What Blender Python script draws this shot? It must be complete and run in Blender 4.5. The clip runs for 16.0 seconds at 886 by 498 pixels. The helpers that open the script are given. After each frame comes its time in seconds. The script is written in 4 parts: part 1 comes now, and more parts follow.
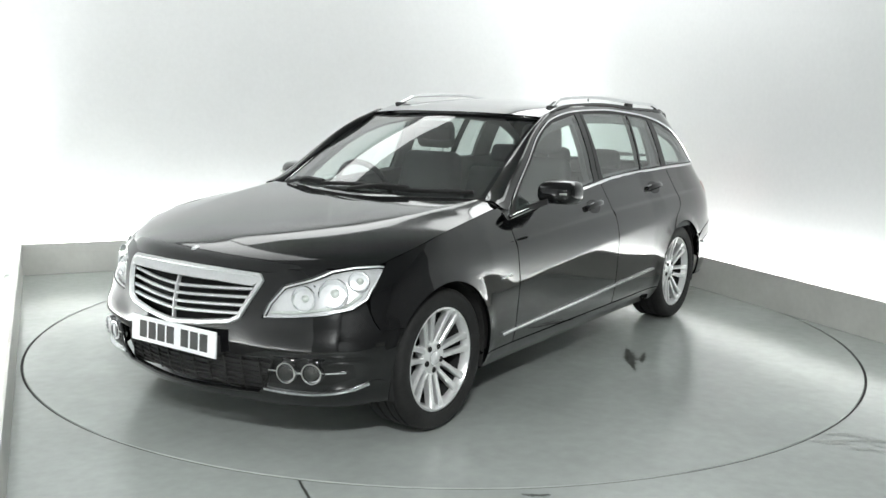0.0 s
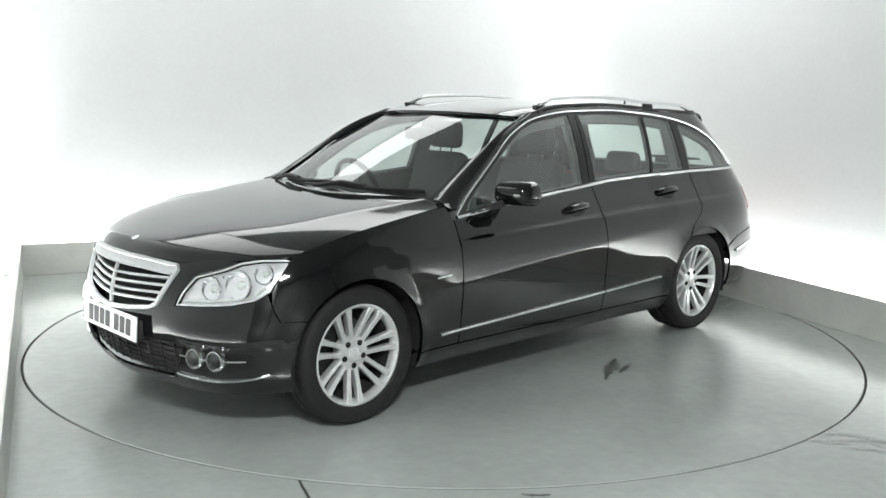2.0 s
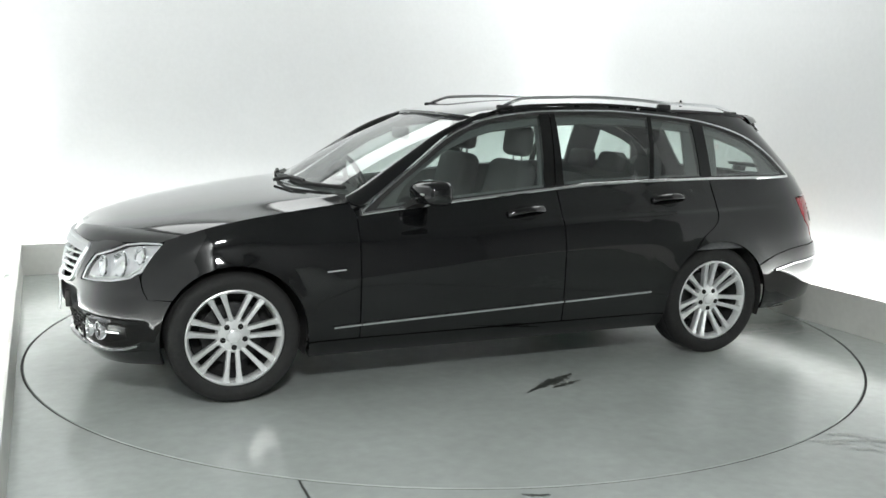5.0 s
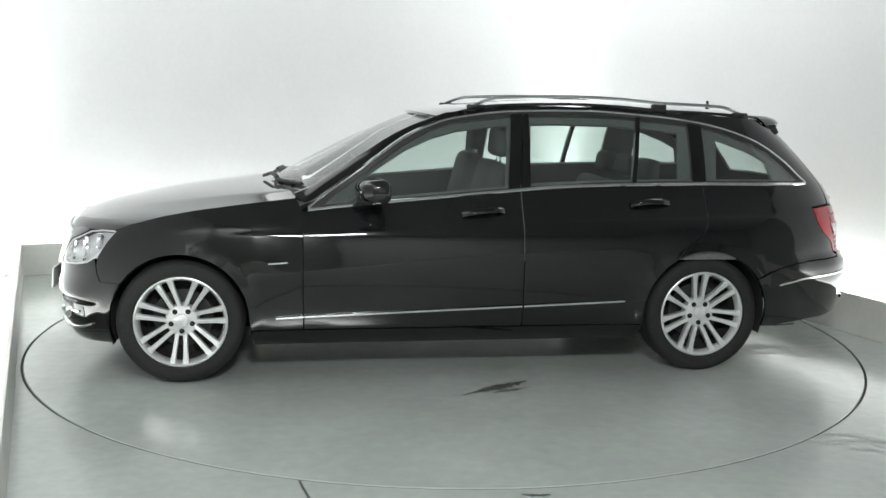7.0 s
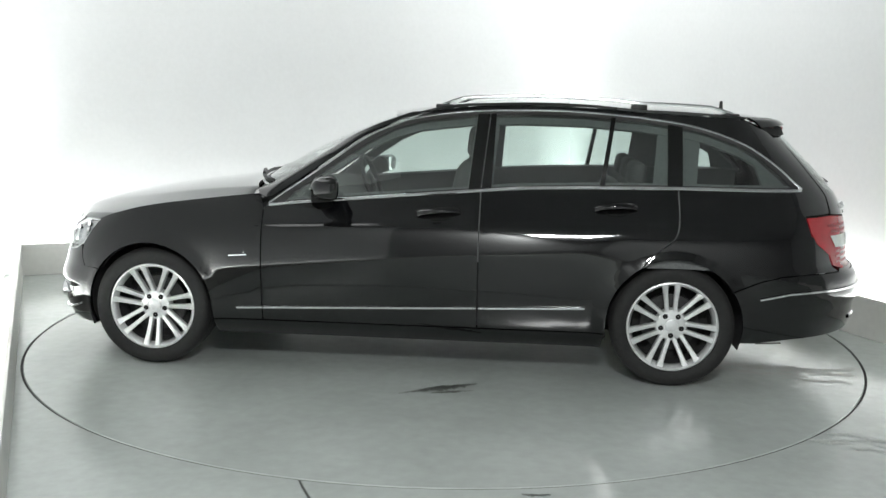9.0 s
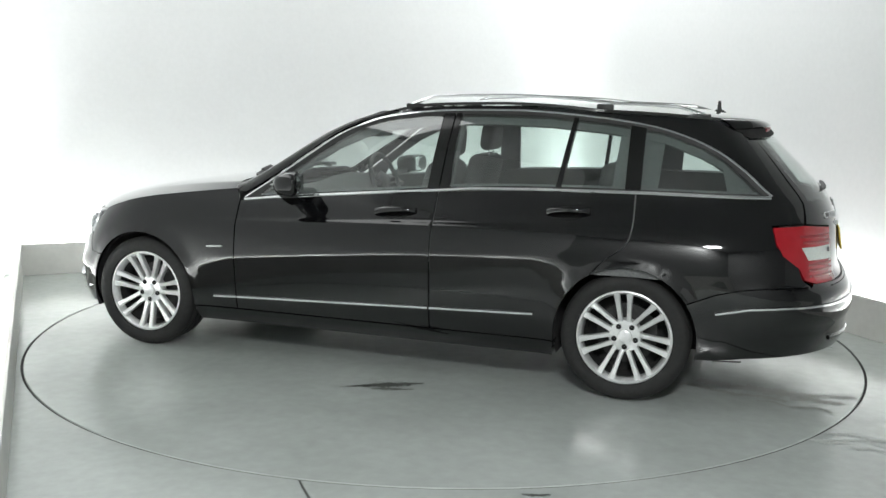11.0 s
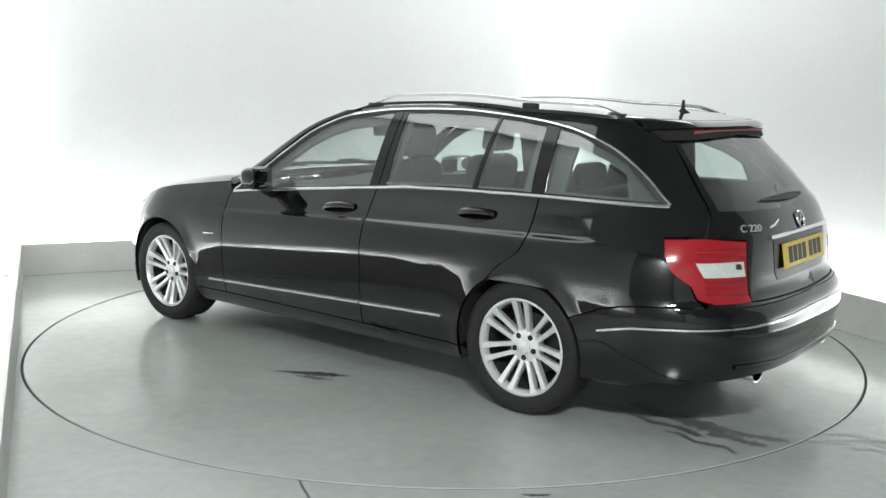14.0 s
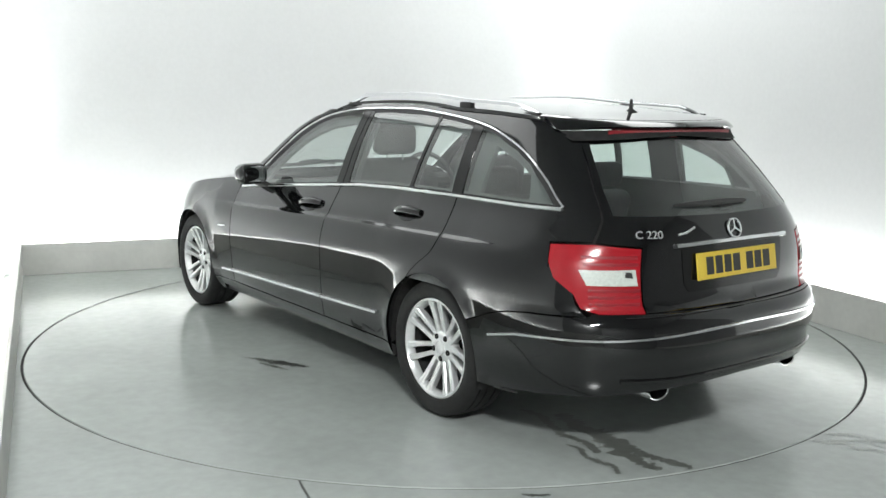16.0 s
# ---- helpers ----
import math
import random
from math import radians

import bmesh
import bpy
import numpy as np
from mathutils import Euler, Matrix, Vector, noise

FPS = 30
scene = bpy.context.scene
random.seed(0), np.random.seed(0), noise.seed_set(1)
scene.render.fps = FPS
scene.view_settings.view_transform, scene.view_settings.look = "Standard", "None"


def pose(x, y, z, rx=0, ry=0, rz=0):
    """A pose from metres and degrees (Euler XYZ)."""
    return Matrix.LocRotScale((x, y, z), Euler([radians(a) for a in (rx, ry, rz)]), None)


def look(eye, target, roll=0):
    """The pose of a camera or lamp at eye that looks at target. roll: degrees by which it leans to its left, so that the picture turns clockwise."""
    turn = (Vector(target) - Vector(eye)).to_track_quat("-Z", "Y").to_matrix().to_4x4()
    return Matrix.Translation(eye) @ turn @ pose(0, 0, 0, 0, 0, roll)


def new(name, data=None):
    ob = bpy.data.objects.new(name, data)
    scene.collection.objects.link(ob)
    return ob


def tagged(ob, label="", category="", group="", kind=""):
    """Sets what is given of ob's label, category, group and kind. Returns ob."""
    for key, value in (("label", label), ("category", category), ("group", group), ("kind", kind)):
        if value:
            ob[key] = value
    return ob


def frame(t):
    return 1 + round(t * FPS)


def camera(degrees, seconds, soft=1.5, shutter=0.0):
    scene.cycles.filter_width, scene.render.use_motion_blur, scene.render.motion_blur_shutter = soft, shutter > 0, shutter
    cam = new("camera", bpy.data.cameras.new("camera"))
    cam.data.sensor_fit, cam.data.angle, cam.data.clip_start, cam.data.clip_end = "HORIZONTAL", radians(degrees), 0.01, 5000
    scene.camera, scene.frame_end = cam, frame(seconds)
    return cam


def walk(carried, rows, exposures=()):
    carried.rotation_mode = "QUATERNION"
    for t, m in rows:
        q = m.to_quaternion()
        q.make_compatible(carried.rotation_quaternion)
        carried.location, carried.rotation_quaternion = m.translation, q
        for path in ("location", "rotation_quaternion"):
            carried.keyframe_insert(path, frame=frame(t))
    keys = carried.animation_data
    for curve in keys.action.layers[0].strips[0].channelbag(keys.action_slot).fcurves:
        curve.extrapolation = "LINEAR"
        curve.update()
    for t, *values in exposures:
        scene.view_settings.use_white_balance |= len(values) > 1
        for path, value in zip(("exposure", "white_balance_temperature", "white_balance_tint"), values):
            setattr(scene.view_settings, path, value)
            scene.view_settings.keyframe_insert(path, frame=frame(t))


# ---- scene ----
import collections
from mathutils.geometry import delaunay_2d_cdt

cam = camera(50.96, 16.0, soft=1.5)
EYE = Vector((0.0, -5.783, 1.4595))
AIM = EYE + Vector((-0.0028, 0.98692, -0.16119))
VIEW = look(EYE, AIM, 1.026)
walk(cam, [(0.0, VIEW), (16.0, VIEW)], exposures=[(0.0, 0.16), (16.0, 0.16)])

# ---- world and light ----
world = bpy.data.worlds.new("studio")
world.use_nodes = True
world.node_tree.nodes["Background"].inputs[0].default_value = (0.9, 0.95, 1.0, 1)
world.node_tree.nodes["Background"].inputs[1].default_value = 0.05
scene.world = world

# The studio is a rectangle turned against the view: A runs across it, B along it.
TURN = 23.6
ROOM = pose(0, 0, 0, 0, 0, TURN)
A0, A1, B0, B1, HIGH = -2.49, 2.43, -7.6, 2.67, 3.2
GAP = 0.14   # trough between plinth and wall


def lamp(name, at, turn, sx, sy, watts, colour=(1, 1, 1)):
    d = bpy.data.lights.new(name, "AREA")
    d.shape, d.size, d.size_y, d.energy, d.color = "RECTANGLE", sx, sy, watts, colour
    ob = new(name, d)
    ob.matrix_world = ROOM @ Matrix.Translation(at) @ Euler([radians(a) for a in turn]).to_matrix().to_4x4()
    return ob


COOL = (0.972, 1.0, 0.988)
lamp("strip_lamp", (A0 + 0.50, 0.6, HIGH - 0.05), (0, 0, 90), 3.8, 0.95, 21, COOL)
lamp("strip_lamp", (A1 - 0.50, 0.6, HIGH - 0.05), (0, 0, 90), 3.8, 0.95, 33, COOL)
lamp("strip_lamp", ((A0 + A1) / 2, B1 - 0.50, HIGH - 0.05), (0, 0, 0), 2.9, 0.95, 15, COOL)
lamp("ceiling_lamp", (-2.1, -5.5, HIGH - 0.05), (0, 0, 0), 0.60, 0.36, 220, COOL)
lamp("trough_lamp", (A0 - GAP / 2, -0.3, 0.06), (180, 0, 90), 5.6, 0.08, 82, COOL)
lamp("trough_lamp", (A1 + GAP / 2, -0.3, 0.06), (180, 0, 90), 5.6, 0.08, 82, COOL)
lamp("trough_lamp", ((A0 + A1) / 2, B1 + GAP / 2, 0.06), (180, 0, 0), 4.8, 0.08, 70, COOL)


# ---- materials ----
def material(name, colour, rough=0.5, metal=0.0, grain=0.0, scale=40.0, bump=0.0, coat=0.0, spec=0.5, stain=0.0, stain_scale=2.0):
    m = bpy.data.materials.new(name)
    m.use_nodes = True
    t = m.node_tree
    b = t.nodes["Principled BSDF"]
    b.inputs["Base Color"].default_value = (*colour, 1)
    b.inputs["Roughness"].default_value = rough
    b.inputs["Metallic"].default_value = metal
    b.inputs["Coat Weight"].default_value = coat
    b.inputs["Coat Roughness"].default_value = 0.04
    b.inputs["Coat IOR"].default_value = 1.45
    b.inputs["Specular IOR Level"].default_value = spec
    if grain or bump or stain:
        c = t.nodes.new("ShaderNodeTexCoord")
        n = t.nodes.new("ShaderNodeTexNoise")
        n.inputs["Scale"].default_value, n.inputs["Detail"].default_value = scale, 5
        t.links.new(c.outputs["Object"], n.inputs["Vector"])
        if grain or stain:
            big = t.nodes.new("ShaderNodeTexNoise")
            big.inputs["Scale"].default_value, big.inputs["Detail"].default_value = stain_scale, 4
            t.links.new(c.outputs["Object"], big.inputs["Vector"])
            last = None
            for node, amount in ((n, grain), (big, stain)):
                r = t.nodes.new("ShaderNodeMapRange")
                r.inputs[1].default_value, r.inputs[2].default_value = 0.3, 0.7
                r.inputs[3].default_value, r.inputs[4].default_value = 1 - amount, 1 + amount
                t.links.new(node.outputs["Fac"], r.inputs[0])
                mix = t.nodes.new("ShaderNodeVectorMath")
                mix.operation = "SCALE"
                if last is None:
                    mix.inputs[0].default_value = colour
                else:
                    t.links.new(last.outputs[0], mix.inputs[0])
                t.links.new(r.outputs[0], mix.inputs["Scale"])
                last = mix
            t.links.new(last.outputs[0], b.inputs["Base Color"])
        if bump:
            k = t.nodes.new("ShaderNodeBump")
            k.inputs["Strength"].default_value, k.inputs["Distance"].default_value = bump, 0.004
            t.links.new(n.outputs["Fac"], k.inputs["Height"])
            t.links.new(k.outputs["Normal"], b.inputs["Normal"])
    return m


def glass_material(name, tint, rough=0.0, gloss=1.0, base=0.09):
    m = bpy.data.materials.new(name)
    m.use_nodes = True
    t = m.node_tree
    t.nodes.clear()
    out = t.nodes.new("ShaderNodeOutputMaterial")
    mix = t.nodes.new("ShaderNodeMixShader")
    a = t.nodes.new("ShaderNodeBsdfTransparent")
    a.inputs[0].default_value = (*tint, 1)
    g = t.nodes.new("ShaderNodeBsdfGlossy")
    g.inputs["Roughness"].default_value = rough + 0.01
    g.inputs["Color"].default_value = (gloss, gloss, gloss, 1)
    lw = t.nodes.new("ShaderNodeLayerWeight")
    lw.inputs[0].default_value = 0.5
    po = t.nodes.new("ShaderNodeMath")
    po.operation, po.inputs[1].default_value = "POWER", 4.5
    ad = t.nodes.new("ShaderNodeMath")
    ad.operation, ad.use_clamp, ad.inputs[1].default_value, ad.inputs[2].default_value = "MULTIPLY_ADD", True, 0.9, base
    t.links.new(lw.outputs["Facing"], po.inputs[0])
    t.links.new(po.outputs[0], ad.inputs[0])
    t.links.new(ad.outputs[0], mix.inputs[0])
    t.links.new(a.outputs[0], mix.inputs[1])
    t.links.new(g.outputs[0], mix.inputs[2])
    t.links.new(mix.outputs[0], out.inputs[0])
    return m


PAINT = material("black_paint", (0.0030, 0.0031, 0.0036), 0.06, 0.0, grain=0.3, scale=900, spec=0.3, coat=1.0)
CHROME = material("chrome", (0.86, 0.87, 0.88), 0.12, 1.0, grain=0.03)
ALLOY = material("alloy", (0.78, 0.79, 0.79), 0.3, 0.55, grain=0.05, scale=60)
RUBBER = material("rubber", (0.011, 0.011, 0.011), 0.75, grain=0.25, scale=50, bump=0.15)
BLACK = material("black_plastic", (0.02, 0.02, 0.02), 0.5, grain=0.2, scale=200, bump=0.1)
GLOSS = material("gloss_black", (0.006, 0.006, 0.006), 0.12, grain=0.1)
UNDER = material("underbody", (0.016, 0.016, 0.016), 0.9, grain=0.3, scale=30, bump=0.3)
CLOTH = material("dark_upholstery", (0.075, 0.075, 0.077), 0.85, grain=0.25, scale=120, bump=0.3)
TRIMG = material("door_lining_grey", (0.13, 0.135, 0.135), 0.8, grain=0.2, scale=90, bump=0.15)
LINING = material("roof_lining", (0.18, 0.18, 0.18), 0.9, grain=0.1, scale=200, bump=0.1)
GLASS = glass_material("window_glass", (0.80, 0.88, 0.85), base=0.15)
SCREEN = glass_material("windscreen_glass", (0.85, 0.90, 0.88), base=0.17)
CLEAR = glass_material("clear_lens", (0.98, 0.985, 0.99), base=0.05)
SATIN = material("satin_silver", (0.80, 0.81, 0.82), 0.32, 0.75, grain=0.04, scale=80)
LAMP = material("lamp_reflector", (0.86, 0.87, 0.88), 0.22, 0.4, grain=0.08, scale=30)
RED = material("red_lens", (0.36, 0.010, 0.018), 0.15, coat=0.6, grain=0.05, scale=40)
DARKRED = material("dark_red_lens", (0.26, 0.010, 0.018), 0.35, coat=0.0, grain=0.1, scale=90)
CLEARLENS = material("white_lens", (0.62, 0.66, 0.62), 0.2, coat=0.5, grain=0.1, scale=90)
PLATE_W = material("white_plate", (0.78, 0.79, 0.80), 0.35, grain=0.04, scale=120)
PLATE_Y = material("yellow_plate", (0.72, 0.52, 0.05), 0.35, grain=0.05, scale=120)
INK = material("plate_ink", (0.02, 0.02, 0.02), 0.5)
FLOORM = material("floor_paint", (0.375, 0.402, 0.386), 0.19, spec=0.6, grain=0.05, scale=18, stain=0.09, stain_scale=1.1, bump=0.04)
TABLEM = material("turntable_paint", (0.375, 0.402, 0.386), 0.19, spec=0.6, grain=0.05, scale=14, stain=0.10, stain_scale=1.3, bump=0.04)
WALLM = material("white_wall", (0.80, 0.81, 0.81), 0.6, grain=0.015, scale=30, stain=0.02, stain_scale=1.0, bump=0.03)
PLINTHM = material("plinth_paint", (0.62, 0.62, 0.59), 0.5, grain=0.03, scale=25, stain=0.06, stain_scale=3.0, bump=0.05)
DARKWALL = material("grey_wall", (0.30, 0.305, 0.305), 0.7, grain=0.05, scale=20, stain=0.05)
STEEL = material("dark_steel", (0.06, 0.06, 0.06), 0.5, 0.6, grain=0.2, scale=60)
STAINM = material("oil_stain", (0.05, 0.055, 0.05), 0.3, grain=0.3, scale=30, bump=0.05)
SCUFFM = material("worn_paint", (0.315, 0.338, 0.322), 0.35, grain=0.12, scale=25, bump=0.04)
# smear colour, darkened to stand in for shade beneath the rear bumper
SMEAR_SHADE = material("smear_and_shade", (0.12, 0.127, 0.117), 0.35, grain=0.12, scale=25, bump=0.04)


# ---- mesh helpers ----
def finish(bm, name, mat, smooth=True, angle=40):
    me = bpy.data.meshes.new(name)
    bmesh.ops.recalc_face_normals(bm, faces=bm.faces)
    bm.to_mesh(me)
    bm.free()
    me.materials.append(mat)
    if smooth:
        me.shade_smooth()
        me.set_sharp_from_angle(angle=radians(angle))
    return me


def part(name, bm, mat, parent, label="", smooth=True, angle=40):
    me = bm if isinstance(bm, bpy.types.Mesh) else finish(bm, name, mat, smooth, angle)
    if not me.materials:
        me.materials.append(mat)
    ob = new(name, me)
    ob.parent = parent
    return tagged(ob, label)


def box(x0, x1, y0, y1, z0, z1, bevel=0.0, segments=2, m=None):
    bm = bmesh.new()
    bmesh.ops.create_cube(bm, size=1)
    bmesh.ops.scale(bm, vec=(x1 - x0, y1 - y0, z1 - z0), verts=bm.verts)
    bmesh.ops.translate(bm, vec=((x0 + x1) / 2, (y0 + y1) / 2, (z0 + z1) / 2), verts=bm.verts)
    if bevel:
        bmesh.ops.bevel(bm, geom=list(bm.edges), offset=bevel, segments=segments, profile=0.5, affect="EDGES")
    if m is not None:
        bmesh.ops.transform(bm, matrix=m, verts=bm.verts)
    return bm


def lathe(profile, n=48, m=None, close=False):
    """Turns (radius, height) points about the z axis."""
    bm = bmesh.new()
    rings = []
    for i in range(n):
        a = 2 * math.pi * i / n
        rings.append([bm.verts.new((r * math.cos(a), r * math.sin(a), h)) for r, h in profile])
    k = len(profile)
    for i in range(n):
        p, q = rings[i], rings[(i + 1) % n]
        for j in range(k if close else k - 1):
            bm.faces.new((p[j], q[j], q[(j + 1) % k], p[(j + 1) % k]))
    bmesh.ops.remove_doubles(bm, verts=bm.verts, dist=1e-5)
    if m is not None:
        bmesh.ops.transform(bm, matrix=m, verts=bm.verts)
    return bm


def sweep(points, normals, profile, closed=False, taper=None):
    """Carries a closed profile of (across, out) points along a line with given outward normals."""
    bm = bmesh.new()
    rings = []
    n = len(points)
    for i in range(n):
        a = points[(i - 1) % n if closed else max(i - 1, 0)]
        b = points[(i + 1) % n if closed else min(i + 1, n - 1)]
        t = (b - a).normalized()
        nn = normals[i].normalized()
        s = t.cross(nn).normalized()
        f = taper[i] if taper else 1.0
        rings.append([bm.verts.new(points[i] + s * (u * f) + nn * (v * f)) for u, v in profile])
    k = len(profile)
    for i in range(n if closed else n - 1):
        p, q = rings[i], rings[(i + 1) % n]
        for j in range(k):
            bm.faces.new((p[j], p[(j + 1) % k], q[(j + 1) % k], q[j]))
    if not closed:
        bm.faces.new(rings[0])
        bm.faces.new(rings[-1][::-1])
    return bm


def bar_profile(w, h):
    """A half-round bar w wide that stands h proud."""
    return [(-w / 2, -0.004), (w / 2, -0.004), (w / 2, h * 0.5), (w * 0.3, h), (-w * 0.3, h), (-w / 2, h * 0.5)]


def round_profile(r, n=10):
    return [(r * math.cos(2 * math.pi * i / n), r * math.sin(2 * math.pi * i / n)) for i in range(n)]


def grid_mesh(name, f, nu, nv, mat, thick=0.0, flip=False):
    """A sheet f(u, v) over the unit square, with a thickness towards its back."""
    bm = bmesh.new()
    g = [[bm.verts.new(f(i / nu, j / nv)) for j in range(nv + 1)] for i in range(nu + 1)]
    for i in range(nu):
        for j in range(nv):
            q = (g[i][j], g[i + 1][j], g[i + 1][j + 1], g[i][j + 1])
            bm.faces.new(q[::-1] if flip else q)
    me = bpy.data.meshes.new(name)
    bm.normal_update()
    if thick:
        back = {v: bm.verts.new(v.co - v.normal * thick) for v in list(bm.verts)}
        for fa in list(bm.faces):
            bm.faces.new([back[v] for v in reversed(fa.verts)])
        for e in [e for e in bm.edges if e.is_boundary and e.verts[0] in back and e.verts[1] in back]:
            a, b = e.link_loops[0].vert, e.link_loops[0].link_loop_next.vert
            bm.faces.new((b, a, back[a], back[b]))
    bm.to_mesh(me)
    bm.free()
    me.materials.append(mat)
    me.shade_smooth()
    me.set_sharp_from_angle(angle=radians(50))
    return me


# ---- the studio ----
def structure(name, bm, mat, label, smooth=False, parent=None):
    ob = new(name, finish(bm, name, mat, smooth))
    if parent is None:
        ob.matrix_world = ROOM
        tagged(ob, label, name.split("_")[0], kind="structure")
    else:
        ob.parent = parent
    return ob


RADIUS = 2.46


def floor_mesh():
    """The studio floor, with a round hole for the turntable."""
    bm = bmesh.new()
    n = 160
    ring, low, out = [], [], []
    for i in range(n):
        a = 2 * math.pi * i / n
        c, s = math.cos(a), math.sin(a)
        r = RADIUS + 0.010
        ring.append(bm.verts.new((r * c, r * s, 0)))
        low.append(bm.verts.new((r * c, r * s, -0.06)))
        k = 1 / max(abs(c), abs(s))
        out.append(bm.verts.new((c * k * 2.75, s * k * 2.75, 0)))
    for i in range(n):
        j = (i + 1) % n
        bm.faces.new((ring[i], out[i], out[j], ring[j]))
        bm.faces.new((low[i], ring[i], ring[j], low[j]))
    v = [bm.verts.new(p) for p in ((-2.75, -2.75, 0), (2.75, -2.75, 0), (2.75, B0 - 0.3, 0), (-2.75, B0 - 0.3, 0))]
    bm.faces.new(v[::-1])
    bmesh.ops.remove_doubles(bm, verts=bm.verts, dist=1e-5)
    return bm


structure("floor", floor_mesh(), FLOORM, "grey-green painted studio floor with a faint sheen")
structure("floor_pit", lathe([(0.001, -0.06), (RADIUS + 0.05, -0.06)], 64), UNDER, "dark pit under the turntable")
WT = 0.12
BS = -3.3   # where the white set ends
# unseen grey end of the room, added to darken reflections in the car
structure("wall_entry_left", box(A0 - GAP - WT, A0 - GAP, B0 - WT, BS, -0.02, HIGH), DARKWALL, "unseen grey wall beyond the white set, added to darken reflections")
structure("wall_entry_right", box(A1 + GAP, A1 + GAP + WT, B0 - WT, BS, -0.02, HIGH), DARKWALL, "unseen grey wall beyond the white set, added to darken reflections")
structure("ceiling_entry", box(A0 - GAP - WT, A1 + GAP + WT, B0 - WT, BS, HIGH, HIGH + 0.1), DARKWALL, "unseen grey ceiling beyond the white set, added to darken reflections")
structure("wall_left", box(A0 - GAP - WT, A0 - GAP, BS, B1 + GAP + WT, -0.02, HIGH), WALLM, "plain white studio wall washed by hidden light")
structure("wall_right", box(A1 + GAP, A1 + GAP + WT, BS, B1 + GAP + WT, -0.02, HIGH), WALLM, "plain white studio wall washed by hidden light")
structure("wall_back", box(A0 - GAP, A1 + GAP, B1 + GAP, B1 + GAP + WT, -0.02, HIGH), WALLM, "plain white studio wall washed by hidden light")
structure("wall_front", box(A0 - GAP, A1 + GAP, B0 - WT, B0, -0.02, HIGH), DARKWALL, "plain grey wall that closes the studio")
structure("ceiling", box(A0 - GAP - WT, A1 + GAP + WT, BS, B1 + GAP + WT, HIGH, HIGH + 0.1), DARKWALL, "plain grey studio ceiling")
for nm, bm in (("plinth_left", box(A0 - 0.022, A0, B0, B1 + 0.022, 0, 0.25, 0.003)),
               ("plinth_right", box(A1, A1 + 0.022, B0, B1 + 0.022, 0, 0.255, 0.003)),
               ("plinth_back", box(A0, A1, B1, B1 + 0.022, 0, 0.25, 0.003))):
    structure(nm, bm, PLINTHM, "low off-white plinth board hiding strip lights")

# dark sheet just below the floor paints the shade in the gap
structure("floor_gap", lathe([(RADIUS - 0.004, -0.004), (RADIUS + 0.012, -0.004)], 160), UNDER, "dark ring for the shade in the gap round the turntable")

turntable = new("turntable", finish(lathe([(0.001, 0.0), (0.6, 0.0), (1.2, 0.0), (1.8, 0.0), (RADIUS - 0.006, 0.0), (RADIUS - 0.002, -0.004), (RADIUS - 0.002, -0.05), (0.001, -0.05)], 160), "turntable", TABLEM, True))
tagged(turntable, "large round grey-green painted floor turntable", "turntable")

# ---- the car: one smooth skin, cut into panels ----
# Car space: x forwards from the middle of the wheelbase, y to its left, z up.
def spline(*knots):
    xs, ys = [k[0] for k in knots], [k[1] for k in knots]
    n = len(xs)
    d = [(ys[i + 1] - ys[i]) / (xs[i + 1] - xs[i]) for i in range(n - 1)]
    t = [d[0]] + [0.0 if d[i - 1] * d[i] <= 0 else 2 * d[i - 1] * d[i] / (d[i - 1] + d[i]) for i in range(1, n - 1)] + [d[-1]]

    def f(x):
        if x <= xs[0]:
            return ys[0] + t[0] * (x - xs[0])
        if x >= xs[-1]:
            return ys[-1] + t[-1] * (x - xs[-1])
        i = next(k for k in range(n - 1) if x <= xs[k + 1])
        h = xs[i + 1] - xs[i]
        u = (x - xs[i]) / h
        return ((2 * u ** 3 - 3 * u * u + 1) * ys[i] + (u ** 3 - 2 * u * u + u) * h * t[i]
                + (3 * u * u - 2 * u ** 3) * ys[i + 1] + (u ** 3 - u * u) * h * t[i + 1])
    return f


NOSE = spline((0.17, 1.99), (0.24, 2.035), (0.32, 2.055), (0.45, 2.07), (0.55, 2.065), (0.65, 2.045), (0.72, 2.015), (0.765, 1.975), (0.80, 1.94), (0.90, 1.84), (1.0, 1.70), (1.4, 1.4))
TAIL = spline((0.17, -2.30), (0.24, -2.375), (0.33, -2.415), (0.48, -2.435), (0.57, -2.43), (0.605, -2.41), (0.64, -2.362), (0.75, -2.352), (0.88, -2.340), (0.98, -2.305), (1.10, -2.205), (1.2, -2.105), (1.30, -2.000), (1.36, -1.940), (1.44, -1.87))
WIDE = spline((0.17, 0.79), (0.22, 0.825), (0.30, 0.85), (0.40, 0.862), (0.55, 0.868), (0.65, 0.866), (0.72, 0.860), (0.79, 0.845), (0.86, 0.815), (0.92, 0.783), (0.98, 0.752), (1.03, 0.733), (1.15, 0.695), (1.25, 0.655), (1.34, 0.612), (1.40, 0.575), (1.45, 0.54))
FULL = spline((0.2, 3.6), (0.35, 3.5), (0.55, 3.0), (0.77, 2.55), (1.0, 2.4))
SQUARE = spline((0.2, 3.3), (0.6, 3.4), (0.9, 3.35), (1.1, 3.2), (1.4, 3.0))
XF, XR, KF, KR = 1.30, -1.50, 0.85, 0.90
SF, SIDE = KF * math.pi / 2, XF - XR
SMID = SF + SIDE
STOT = SMID + KR * math.pi / 2
HUBX, HUBZ, HUBY = 1.38, 0.317, 0.80
CREASE = spline((-2.2, 0.865), (-1.4, 0.845), (-0.4, 0.82), (0.8, 0.775), (1.4, 0.76))


